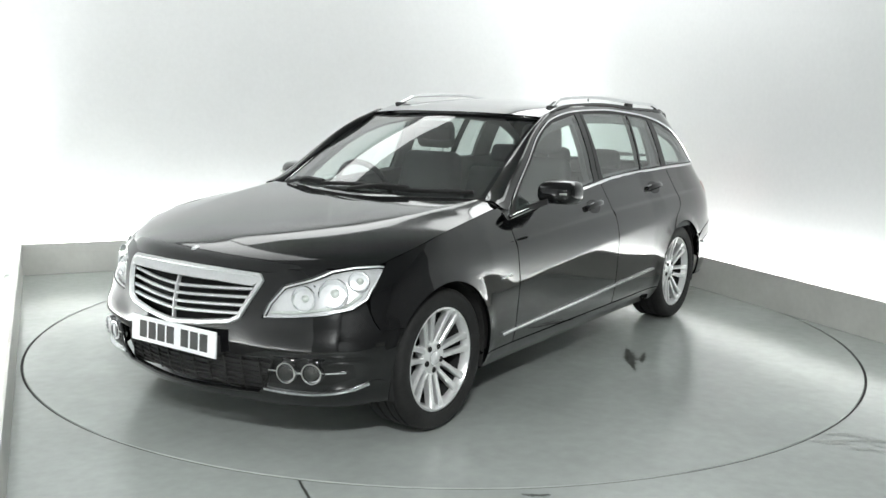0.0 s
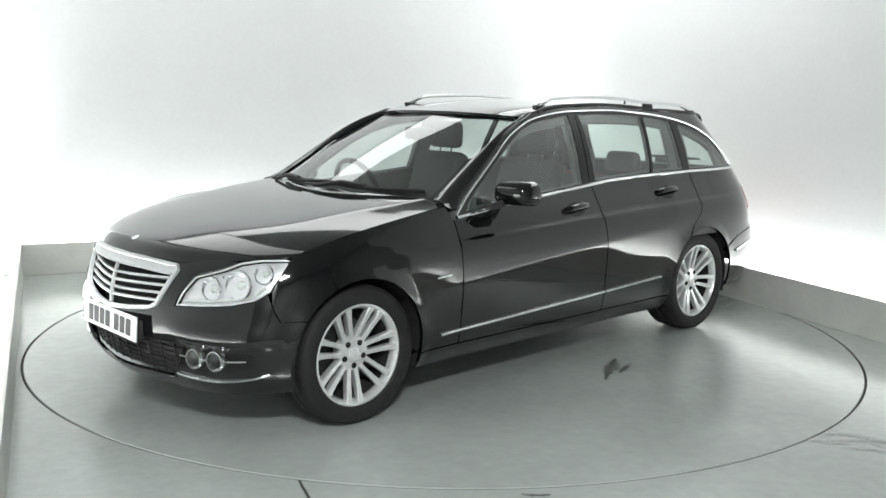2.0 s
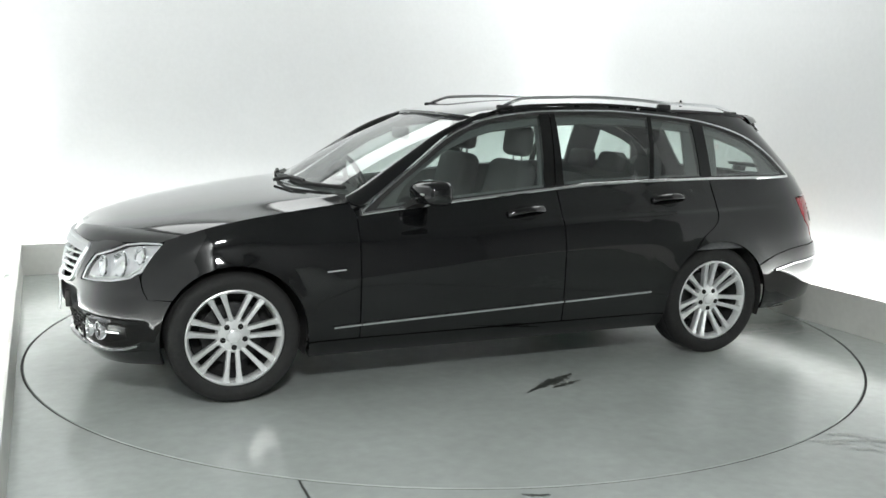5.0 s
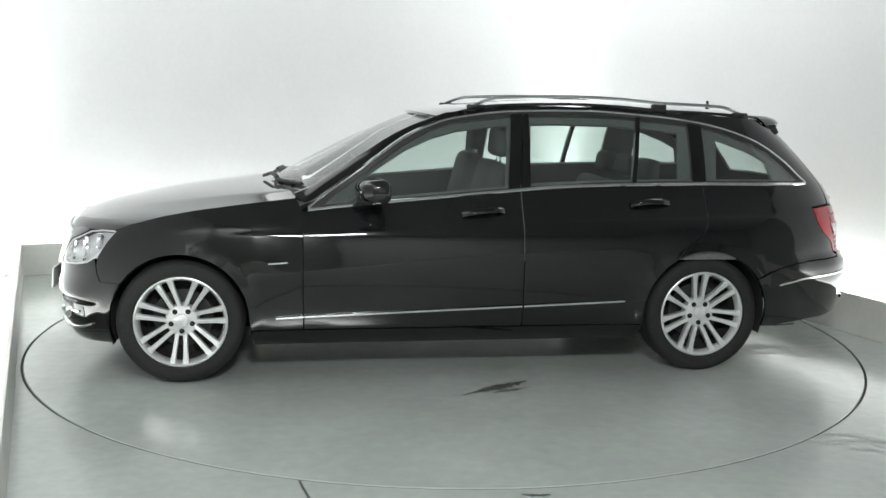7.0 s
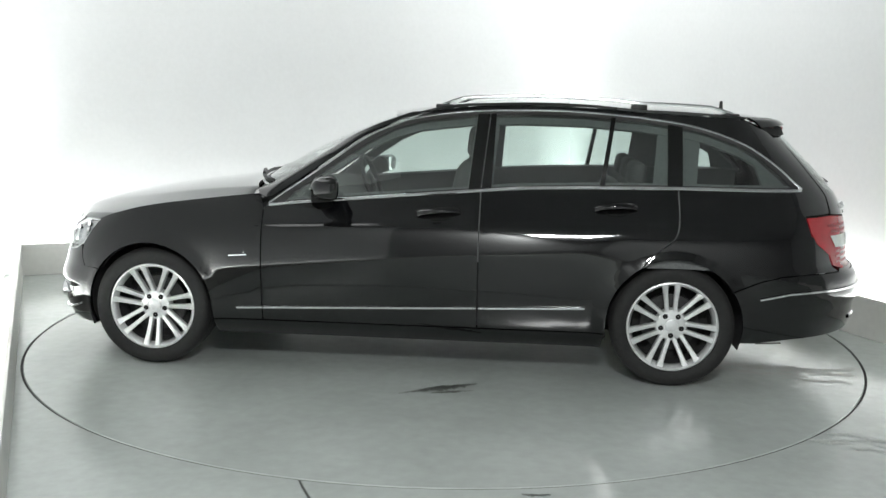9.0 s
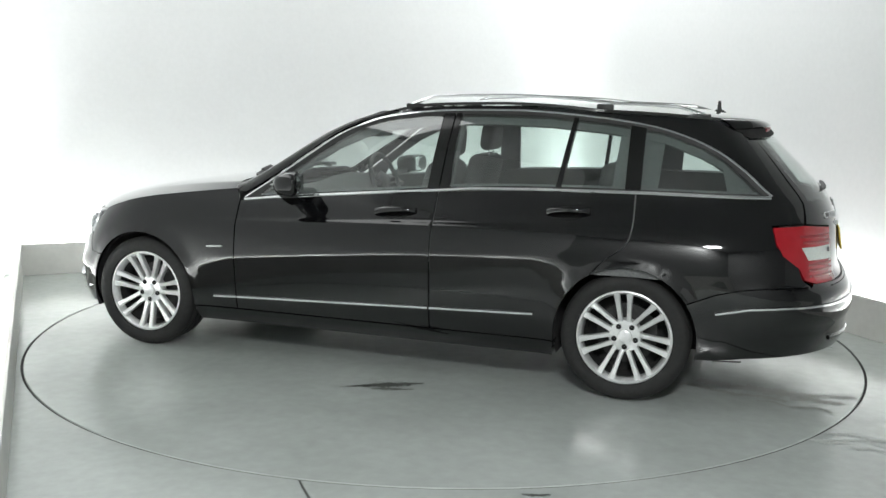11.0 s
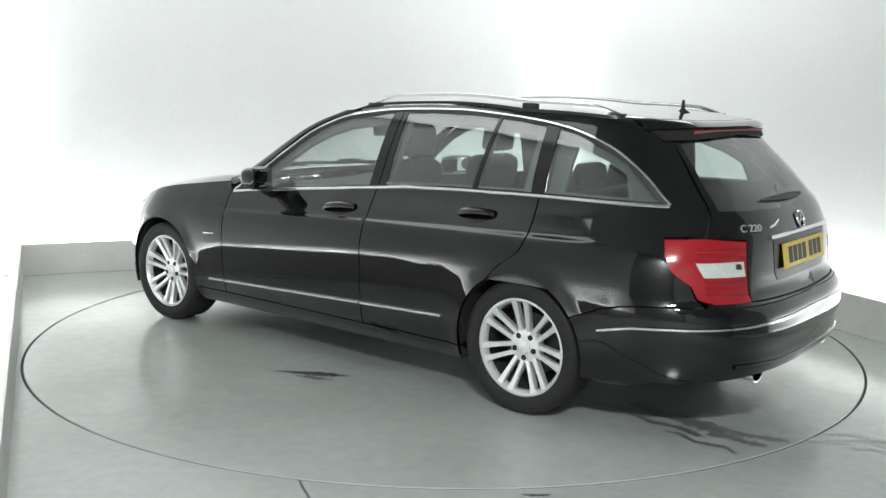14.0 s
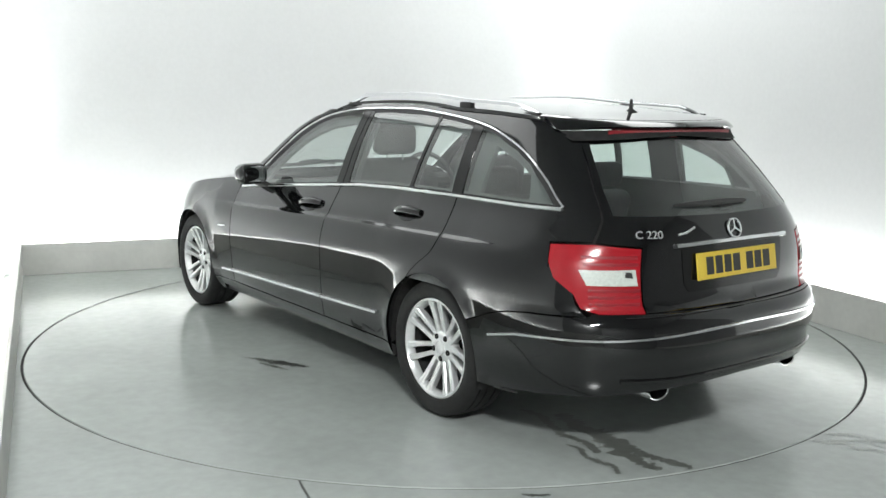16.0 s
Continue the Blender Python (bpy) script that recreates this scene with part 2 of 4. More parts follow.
LOWER = spline((-1.2, 0.715), (-0.9, 0.70), (0.0, 0.64), (0.9, 0.56), (1.2, 0.535))


def skin(s, z):
    """The car's skin: s runs round the car from the middle of its nose by its left side to the middle of its tail."""
    if s < 0:
        p = skin(-s, z)
        return Vector((p.x, -p.y, p.z))
    if s > STOT:
        p = skin(2 * STOT - s, z)
        return Vector((p.x, -p.y, p.z))
    w = WIDE(z)
    if s < SF:
        a = s / KF
        n = FULL(z)
        c, q = max(math.cos(a), 0), math.sin(a)
        r = (c ** n + q ** n) ** (-1 / n)
        x, y = XF + (NOSE(z) - XF) * r * c, w * r * q
        x += 0.065 * math.exp(-(y / 0.32) ** 2)
    elif s <= SMID:
        x, y = XF - (s - SF), w
    else:
        a = (s - SMID) / KR
        n = SQUARE(z)
        c, q = max(math.cos(a), 0), math.sin(a)
        r = (c ** n + q ** n) ** (-1 / n)
        x, y = XR + (TAIL(z) - XR) * r * q, w * r * c
    if z < 0.62 and x > 1.75:   # overhang above the fog lamps
        k = math.exp(-((z - 0.415) / 0.085) ** 4) * min(1, max(0, (y - 0.36) / 0.12)) * min(1, max(0, (x - 1.75) / 0.12))
        x += 0.013 * k * math.tanh((z - 0.415) / 0.012)
    if z < 0.62 and x < -2.0:   # step low on the rear bumper
        x -= 0.008 * math.exp(-((z - 0.45) / 0.07) ** 4) * math.tanh((z - 0.45) / 0.010) * min(1, (-2.0 - x) / 0.15)
    if z < 1.0:
        for hx in (HUBX, -HUBX):
            d = math.hypot(x - hx, z - HUBZ)
            y += 0.014 * math.exp(-((d - 0.345) / 0.035) ** 2) * min(1, max(0, (0.9 - z) / 0.2)) * min(1, y / 0.6)
    if y > 0.01:
        k = (z - CREASE(x)) / 0.010
        y -= 0.010 * (0.5 + 0.5 * math.tanh(k)) * min(1, y / 0.6) * min(1, max(0, (1.2 - x) / 0.5)) * min(1, max(0, (x + 1.95) / 0.4))
        d = math.sqrt((z - LOWER(x)) ** 2 + 6e-5)
        y -= 0.009 * math.tanh(d / 0.12) * min(1, max(0, (1.02 - x) / 0.25)) * min(1, max(0, (x + 1.12) / 0.2))
    return Vector((x, y, z))


def sx(x, z):
    """s of the side point at x, z."""
    if x > XF:
        u = min((x - XF) / (NOSE(z) - XF), 1.0)
        v = (1 - u ** FULL(z)) ** (1 / FULL(z))
        return KF * math.atan2(v, u)
    if x >= XR:
        return SF + XF - x
    n = SQUARE(z)
    u = min((x - XR) / (TAIL(z) - XR), 1.0)
    v = (1 - u ** n) ** (1 / n)
    return SMID + KR * math.atan2(u, v)


def fy(y, z):
    """s of the nose's point at y, z."""
    v = min(abs(y) / WIDE(z), 1.0)
    u = (1 - v ** FULL(z)) ** (1 / FULL(z))
    return math.copysign(KF * math.atan2(v, u), y)


def ry(y, z):
    """s of the tail's point at y, z."""
    n = SQUARE(z)
    v = min(abs(y) / WIDE(z), 1.0)
    u = (1 - v ** n) ** (1 / n)
    s = SMID + KR * math.atan2(u, v)
    return s if y >= 0 else 2 * STOT - s


def X(x, z):
    return (sx(x, z), z)


def F(y, z):
    return (fy(y, z), z)


def R(y, z):
    return (ry(y, z), z)


def dense(poly, step, closed=True):
    out = []
    n = len(poly)
    for i in range(n if closed else n - 1):
        a, b = poly[i], poly[(i + 1) % n]
        k = max(1, int(math.ceil(math.hypot(b[0] - a[0], b[1] - a[1]) / step)))
        out += [(a[0] + (b[0] - a[0]) * j / k, a[1] + (b[1] - a[1]) * j / k) for j in range(k)]
    if not closed:
        out.append(poly[-1])
    return out


def smooth_line(pts, per=6):
    """A smooth open line through the points."""
    out = []
    n = len(pts)
    for i in range(n - 1):
        p0, p1, p2, p3 = pts[max(i - 1, 0)], pts[i], pts[i + 1], pts[min(i + 2, n - 1)]
        for j in range(per):
            u = j / per
            out.append(tuple(0.5 * (2 * b + (c - a) * u + (2 * a - 5 * b + 4 * c - d) * u * u + (3 * b - a - 3 * c + d) * u ** 3)
                             for a, b, c, d in zip(p0, p1, p2, p3)))
    return out + [tuple(pts[-1])]


def inside(poly, x, y):
    p = np.array(poly)
    q = np.roll(p, -1, axis=0)
    c = ((p[:, 1] > y) != (q[:, 1] > y)) & (x < (q[:, 0] - p[:, 0]) * (y - p[:, 1]) / np.where(q[:, 1] == p[:, 1], 1e-12, q[:, 1] - p[:, 1]) + p[:, 0])
    return bool(c.sum() % 2)


def patch(name, outline, mat, f=skin, holes=(), step=0.05, skirt=0.014, mirror=False, out=0.0):
    """A panel cut from a skin f along an outline in its own two coordinates, with its edges turned in."""
    rims = [dense(o, step) for o in (outline, *holes)]
    pts, edges = [], []
    for r in rims:
        k = len(pts)
        pts += r
        edges += [(k + i, k + (i + 1) % len(r)) for i in range(len(r))]
    border = np.array(pts)
    lo, hi = border.min(axis=0), border.max(axis=0)
    row = 0
    v = lo[1] + step / 2
    while v < hi[1]:
        u = lo[0] + (step / 2 if row % 2 else 0.01)
        while u < hi[0]:
            if f is skin and SF < u < SMID + 0.4 and (abs(v - CREASE(skin(u, 0.8).x)) < 0.035 or abs(v - LOWER(skin(u, 0.8).x)) < 0.04):
                pass
            elif np.hypot(border[:, 0] - u, border[:, 1] - v).min() > step * 0.55 and inside(rims[0], u, v) and not any(inside(h, u, v) for h in rims[1:]):
                pts.append((u, v))
            u += step
        v += step * 0.8
        row += 1
    if f is skin:
        for line, d in [(CREASE, k) for k in (-0.024, -0.014, -0.006, 0.0, 0.006, 0.014, 0.024)] + [(LOWER, k) for k in (-0.03, -0.014, -0.005, 0.005, 0.014, 0.03)]:
            u, last = max(lo[0], SF), -1
            while u < min(hi[0], SMID + 0.4):
                v = line(skin(u, 0.8).x) + d
                if lo[1] < v < hi[1] and np.hypot(border[:, 0] - u, border[:, 1] - v).min() > 0.006 and inside(rims[0], u, v) and not any(inside(h, u, v) for h in rims[1:]):
                    pts.append((u, v))
                    if last >= 0:
                        edges.append((last, len(pts) - 1))
                    last = len(pts) - 1
                else:
                    last = -1
                u += 0.03
    vs, _, fs, *_ = delaunay_2d_cdt([Vector(p) for p in pts], edges, [], 0, 1e-6)
    tri = []
    for t in fs:
        c = sum((vs[i] for i in t), Vector((0, 0))) / len(t)
        if inside(rims[0], c.x, c.y) and not any(inside(h, c.x, c.y) for h in rims[1:]):
            tri.append(tuple(t))
    e = 2e-3
    pos, nor = [], []
    for p in vs:
        o = f(p.x, p.y)
        n = (f(p.x + e, p.y) - f(p.x - e, p.y)).cross(f(p.x, p.y + e) - f(p.x, p.y - e)).normalized()
        pos.append(o + n * out)
        nor.append(n)
    count = collections.Counter()
    for t in tri:
        for i in range(3):
            count[(t[i], t[(i + 1) % 3])] += 1
    faces = list(tri)
    if skirt:
        for a, b in [k for k in count if (k[1], k[0]) not in count]:
            k = len(pos)
            side = (pos[b] - pos[a]).cross(nor[a]).normalized()
            pos += [pos[a], pos[b], pos[b] - nor[b] * skirt, pos[a] - nor[a] * skirt]
            nor += [side] * 4
            faces.append((k + 1, k, k + 3, k + 2))
    if mirror:
        pos = [Vector((p.x, -p.y, p.z)) for p in pos]
        nor = [Vector((p.x, -p.y, p.z)) for p in nor]
        faces = [t[::-1] for t in faces]
    me = bpy.data.meshes.new(name)
    me.from_pydata([tuple(p) for p in pos], [], faces)
    me.materials.append(mat)
    me.shade_smooth()
    me.normals_split_custom_set_from_vertices([tuple(n) for n in nor])
    return me


def normal_at(s, z, f=skin):
    e = 2e-3
    return (f(s + e, z) - f(s - e, z)).cross(f(s, z + e) - f(s, z - e)).normalized()


def trim(line, w, h, mirror=False, step=0.05, closed=False, lift=0.0):
    """A raised bar along a line on the skin."""
    line = dense(line, step, closed)
    p = [skin(*q) for q in line]
    n = [normal_at(*q) for q in line]
    p = [a + b * lift for a, b in zip(p, n)]
    if mirror:
        p = [Vector((a.x, -a.y, a.z)) for a in p]
        n = [Vector((a.x, -a.y, a.z)) for a in n]
    return sweep(p, n, bar_profile(w, h), closed)


def arc(hx, r, a0, a1, n=14):
    """Points of a wheel arch, by angle from straight forwards."""
    return [X(hx + r * math.cos(radians(a0 + (a1 - a0) * i / n)), HUBZ + 0.01 + r * math.sin(radians(a0 + (a1 - a0) * i / n))) for i in range(n + 1)]


ARCH = 0.345
BELT = spline((-2.05, 1.018), (-1.4, 1.018), (-0.56, 0.998), (-0.38, 0.982), (0.37, 0.918), (0.80, 0.878))
TOPLINE = spline((-2.02, 1.02), (-1.97, 1.06), (-1.90, 1.125), (-1.79, 1.205), (-1.69, 1.258), (-1.55, 1.308), (-1.40, 1.342), (-1.19, 1.370), (-0.91, 1.392), (-0.71, 1.398), (-0.32, 1.388), (-0.04, 1.352), (0.10, 1.31), (0.24, 1.245), (0.37, 1.155), (0.51, 1.055), (0.66, 0.95), (0.75, 0.885))
SHOULDER = spline((0.60, 0.955), (0.80, 0.938), (1.06, 0.91), (1.4, 0.862), (1.60, 0.81), (1.70, 0.775), (1.9, 0.73))


def roof_z(x):
    """Height of the roof's edge over the side windows."""
    return TOPLINE(x) + 0.028 if x > -1.2 else TOPLINE(-1.2) + 0.028 - 0.052 * ((-1.2 - x) / 0.8) ** 1.7


car = new("car")
car.scale = (1.0, 1.05, 1.0)
tagged(car, "glossy black estate car with chrome trim on the turntable", "car")

sides = (False, True)

# fenders, doors, quarter panels, sills
for m in sides:
    lamp_edge = [X(1.757, 0.685), X(1.782, 0.645), X(1.790, 0.60), X(1.784, 0.56)]
    fender = ([X(0.772, 0.272), X(0.772, BELT(0.772) - 0.004)] + [X(0.80, 0.932)] + [X(x, SHOULDER(x)) for x in (0.9, 1.06, 1.2, 1.4, 1.55, 1.64, 1.675)]
              + lamp_edge + [X(1.765, 0.52)] + arc(HUBX, ARCH, 34, 180) + [X(1.03, 0.272)])
    part("fender", patch("fender", fender, PAINT, mirror=m), PAINT, car)
    fd = [X(0.765, 0.272), X(-0.372, 0.272)] + [X(-0.372, BELT(-0.372) - 0.008)] + [X(x, BELT(x) - 0.008) for x in (0.0, 0.37, 0.765)]
    d1 = part("front_door", patch("front_door", fd[::-1], PAINT, mirror=m), PAINT, car)
    rd = ([X(-0.379, 0.272), X(-0.379, BELT(-0.379) - 0.008)] + [X(x, BELT(x) - 0.008) for x in (-0.7, -1.0, -1.386)]
          + [X(*q) for q in smooth_line([(-1.386, 0.98), (-1.388, 0.86), (-1.36, 0.77), (-1.27, 0.70), (-1.2075, 0.6308)], 4)]
          + arc(-HUBX, ARCH, 59.5, 0) + [X(-1.032, 0.272)])
    d2 = part("rear_door", patch("rear_door", rd, PAINT, mirror=m), PAINT, car)
    gate = [R(0.50, 1.285), R(0.535, 1.2), R(0.57, 1.1), R(0.60, 0.99), R(0.655, 0.905)]
    qp = ([X(q[0] - 0.007, q[1]) for q in smooth_line([(-1.386, BELT(-1.386) - 0.008), (-1.388, 0.86), (-1.36, 0.77), (-1.27, 0.70), (-1.2085, 0.6300)], 4)]
          + arc(-HUBX, ARCH, 61.5, 146)
          + [X(-1.80, 0.575), X(-1.90, 0.60), X(-2.0, 0.612), R(0.72, 0.618), R(0.735, 0.66), R(0.745, 0.74), X(-2.05, 0.80), X(-2.022, 0.895), R(0.655, 0.905)]
          + gate[::-1][1:] + [X(x, roof_z(x) - 0.004) for x in (-1.75, -1.65, -1.5, -1.2, -0.9, -0.6, -0.3, -0.1)]
          + [X(x, TOPLINE(x) + 0.008) for x in (-0.1, -0.3, -0.6, -0.9, -1.2, -1.4, -1.55, -1.69, -1.79, -1.90, -1.97)]
          + [X(-2.018, 1.015)] + [X(x, BELT(x) - 0.008) for x in (-1.9, -1.7, -1.5)])
    part("quarter_panel", patch("quarter_panel", qp[::-1], PAINT, mirror=m, step=0.045), PAINT, car)
    sill = [X(1.03, 0.265), X(-1.03, 0.265), X(-1.02, 0.185), X(1.02, 0.185)]
    part("sill", patch("sill", sill[::-1], PAINT, mirror=m, skirt=0.05), PAINT, car)
    # chrome lines
    belt = [X(0.742, BELT(0.742) - 0.002)] + [X(x, BELT(x)) for x in (0.6, 0.37, 0.1, -0.2, -0.38, -0.56, -0.9, -1.4, -1.7, -2.01)]
    part("belt_trim", trim(belt, 0.017, 0.007, m), CHROME, car, "thin chrome window strip")
    top = smooth_line([(x, TOPLINE(x)) for x in (0.742, 0.66, 0.51, 0.37, 0.24, 0.10, -0.04, -0.32, -0.71, -0.91, -1.19, -1.40, -1.55, -1.69, -1.79, -1.90, -1.97, -2.015)], 3)
    part("window_trim", trim([X(*q) for q in top], 0.012, 0.006, m, 0.03), CHROME, car, "thin chrome window surround")
    strip = [X(0.905, 0.337), X(0.765, 0.342)]
    part("side_strip", trim(strip, 0.015, 0.012, m), CHROME, car, "slim chrome rubbing strip")
    part("side_strip", trim([X(0.76, 0.342), X(-0.37, 0.382)], 0.015, 0.012, m), CHROME, d1, "slim chrome rubbing strip")
    part("side_strip", trim([X(-0.381, 0.382), X(-0.93, 0.402)], 0.015, 0.012, m), CHROME, d2, "slim chrome rubbing strip")
    part("fender_badge", trim([X(0.94, 0.617), X(0.845, 0.623)], 0.008, 0.004, m), SATIN, car, "small chrome badge, too small to read")

    # side glass between belt and top line
    def pane(x0, x1, slant0=0.0, slant1=0.0, lift=0.012):
        """x0, x1: front and rear at the belt; the slants lean the edges back at the top."""
        n = 14
        lo = [(x0 + (x1 - x0) * i / n, 0) for i in range(n + 1)]
        low = [X(x, BELT(x) + lift) for x, _ in lo]
        up = []
        for i in range(n + 1):
            x = x0 + slant0 + (x1 + slant1 - x0 - slant0) * i / n
            up.append(X(x, max(TOPLINE(x) - 0.012, BELT(x) + lift + 0.004)))
        return low + up[::-1]

    for nm, spec, par in (("front_window", (0.70, -0.31, 0.0, -0.035), d1), ("rear_window", (-0.43, -0.99, -0.012, -0.055), d2),
                          ("vent_window", (-1.015, -1.335, -0.052, -0.0), d2), ("cargo_window", (-1.41, -1.99, -0.0, 0.02), car)):
        part(nm, patch(nm, pane(*spec)[::-1], GLASS, mirror=m, skirt=0, out=-0.006), GLASS, par, "tinted side window glass")
    for nm, x0, x1, s0, s1, par in (("pillar_cover", -0.31, -0.372, -0.035, -0.035, d1), ("pillar_cover", -0.379, -0.43, -0.035, -0.012, d2),
                                    ("window_bar", -0.99, -1.015, -0.055, -0.052, d2), ("pillar_cover", -1.335, -1.41, 0, 0, d2)):
        part(nm, patch(nm, pane(x0, x1, s0, s1)[::-1], GLOSS, mirror=m, skirt=0.03, out=-0.003), GLOSS, par, "gloss black pillar cover")
    frame_out = [X(x, BELT(x) + 0.002) for x in (0.735, 0.4, 0.0, -0.4, -0.8, -1.2, -1.6, -2.005)] + [X(x, TOPLINE(x) - 0.002) for x in (-1.98, -1.9, -1.79, -1.69, -1.55, -1.4, -1.19, -0.91, -0.6, -0.32, -0.04, 0.1, 0.24, 0.37, 0.51, 0.66)]
    frame_in = [X(x, BELT(x) + 0.016) for x in (0.66, 0.4, 0.0, -0.4, -0.8, -1.2, -1.6, -1.975)] + [X(x, TOPLINE(x) - 0.018 - 0.012 * (abs(x + 0.8) > 1.0)) for x in (-1.96, -1.9, -1.79, -1.69, -1.55, -1.4, -1.19, -0.91, -0.6, -0.32, -0.04, 0.1, 0.24, 0.37, 0.51, 0.62)]
    part("window_seal", patch("window_seal", frame_out[::-1], BLACK, holes=[frame_in[::-1]], mirror=m, skirt=0.03, out=-0.004), BLACK, car, "black rubber window seal")


# hood, windscreen, roof
def hood_edge(u):
    x = 0.80 + 0.90 * u
    return skin(sx(x, SHOULDER(x)), SHOULDER(x))


HOOD_Z = spline((0.0, 0.972), (0.25, 0.946), (0.5, 0.908), (0.75, 0.858), (0.9, 0.811), (0.96, 0.783), (1.0, 0.742))
HOOD_X = spline((0.0, 0.93), (0.5, 1.52), (0.8, 1.86), (0.93, 2.0), (1.0, 2.055))


def hood(u, v):
    k = abs(2 * v - 1)
    e = hood_edge(u)
    y = e.y * k * 0.995
    kc = 0.88 - 0.33 * u
    r = (k - kc) / (1 - kc)
    fall = (math.sqrt(r * r + 0.006) + r) / 2.003
    z = HOOD_Z(u) - 0.004 * min(k / kc, 1) ** 2 - (HOOD_Z(u) - 0.004 - e.z) * fall
    x = HOOD_X(u) + (e.x - HOOD_X(u)) * k ** 2.4
    return Vector((x, math.copysign(y, v - 0.5), z))


part("hood", grid_mesh("hood", hood, 44, 112, PAINT, 0.02, flip=False), PAINT, car, "long sculpted black bonnet")

badge_at = hood(0.93, 0.5)
part("bonnet_badge", lathe([(0.001, 0.004), (0.013, 0.003), (0.017, 0.001), (0.018, -0.004)], 24, Matrix.Translation(badge_at) @ Vector((0.42, 0, 0.9)).to_track_quat("Z", "Y").to_matrix().to_4x4()), SATIN, car, "small round silver bonnet badge")

WS_BASE = (Vector((0.985, 0, 0.962)), Vector((0.775, 0.665, 0.950)))
WS_TOP = (Vector((0.165, 0, 1.364)), Vector((0.05, 0.562, 1.346)))


def screen(u, v):
    k = abs(2 * v - 1)
    b = WS_BASE[0].lerp(WS_BASE[1], k)
    t = WS_TOP[0].lerp(WS_TOP[1], k)
    b.x = WS_BASE[0].x + (WS_BASE[1].x - WS_BASE[0].x) * k ** 2.2
    t.x = WS_TOP[0].x + (WS_TOP[1].x - WS_TOP[0].x) * k ** 2.2
    p = b.lerp(t, u)
    p.z += 0.022 * math.sin(math.pi * u)
    return Vector((p.x, math.copysign(p.y, v - 0.5), p.z))


part("windscreen", grid_mesh("windscreen", lambda u, v: screen(0.03 + 0.968 * u, 0.02 + 0.96 * v), 16, 24, SCREEN, flip=True), SCREEN, car, "clear laminated windscreen")
part("cowl", grid_mesh("cowl", lambda u, v: (hood(0.0, v) + Vector((-0.01, 0, -0.03))).lerp(screen(0.05, v) - Vector((0, 0, 0.012)), u), 4, 20, BLACK), BLACK, car, "black plastic cowl below the windscreen")


PILLAR = smooth_line([(0.80, 0.932), (0.745, 0.918), (0.66, 0.968), (0.51, 1.07), (0.37, 1.17), (0.24, 1.26), (0.10, 1.325), (0.0, 1.352), (-0.1, 1.378)], 4)


def pillar(m):
    def f(u, v):
        i = u * (len(PILLAR) - 1)
        a = PILLAR[min(int(i), len(PILLAR) - 2)]
        b = PILLAR[min(int(i), len(PILLAR) - 2) + 1]
        w = i - min(int(i), len(PILLAR) - 2)
        x, z = a[0] + (b[0] - a[0]) * w, a[1] + (b[1] - a[1]) * w
        p = skin(sx(x, z), z)
        q = screen(u, 1.0)
        r = p.lerp(Vector((q.x, q.y, q.z)), v) + Vector((0.02, 0.012, 0.014)) * math.sin(math.pi * v)
        return Vector((r.x, -r.y if m else r.y, r.z))
    return f


for m in sides:
    part("a_pillar", grid_mesh("a_pillar", pillar(m), 36, 6, PAINT, 0.01, flip=not m), PAINT, car)

ROOF_Z = spline((-1.97, 1.352), (-1.7, 1.398), (-1.3, 1.430), (-0.8, 1.444), (-0.45, 1.433), (-0.15, 1.408), (0.165, 1.366))


def roof(u, v):
    k = abs(2 * v - 1)
    xe = -0.05 - 1.70 * u
    ze = roof_z(xe)
    e = skin(sx(xe, ze), ze)
    if u < 0.06:
        e = screen(1.0, 1.0).lerp(skin(sx(-0.152, roof_z(-0.152)), roof_z(-0.152)), u / 0.06)
    xc = 0.16 - 2.09 * u
    x = xc + (e.x - xc) * k ** (2.5 + 4.5 * u * u)
    z = e.z + (ROOF_Z(max(xc, -1.97)) - e.z) * (1 - k ** 2.6)
    return Vector((x, math.copysign(e.y * k, v - 0.5), z))


part("roof", grid_mesh("roof", roof, 44, 32, PAINT, 0.015), PAINT, car, "black painted roof")
part("roof_lining", grid_mesh("roof_lining", lambda u, v: roof(0.03 + 0.94 * u, 0.03 + 0.94 * v) - Vector((0, 0, 0.03)), 12, 12, LINING), LINING, car, "pale fabric roof lining")


# ---- nose ----
GRILLE = [(0.0, 0.503), (0.15, 0.517), (0.29, 0.537), (0.328, 0.556), (0.348, 0.60), (0.380, 0.675), (0.390, 0.705), (0.375, 0.722), (0.18, 0.733), (0.0, 0.737)]
grille_half = [F(*q) for q in GRILLE]
bump_half = ([F(0.0, 0.195), F(0.40, 0.19), X(1.88, 0.20)] + arc(HUBX, ARCH, -20, 33)
             + [X(1.770, 0.52), X(1.789, 0.56), X(1.795, 0.60), X(1.800, 0.633), X(1.845, 0.604), F(0.655, 0.583), F(0.55, 0.571), F(0.422, 0.561), F(0.438, 0.62), F(0.478, 0.695), F(0.57, 0.729), F(0.612, 0.757), F(0.55, 0.762), F(0.47, 0.754), F(0.36, 0.748), F(0.0, 0.752)])


def both(half):
    """A half outline from the middle line, closed by its mirror image."""
    return half + [(-s, z) for s, z in half[::-1] if abs(s) > 1e-6]


def both_rear(half):
    return half + [(2 * STOT - s, z) for s, z in half[::-1] if abs(s - STOT) > 1e-4]


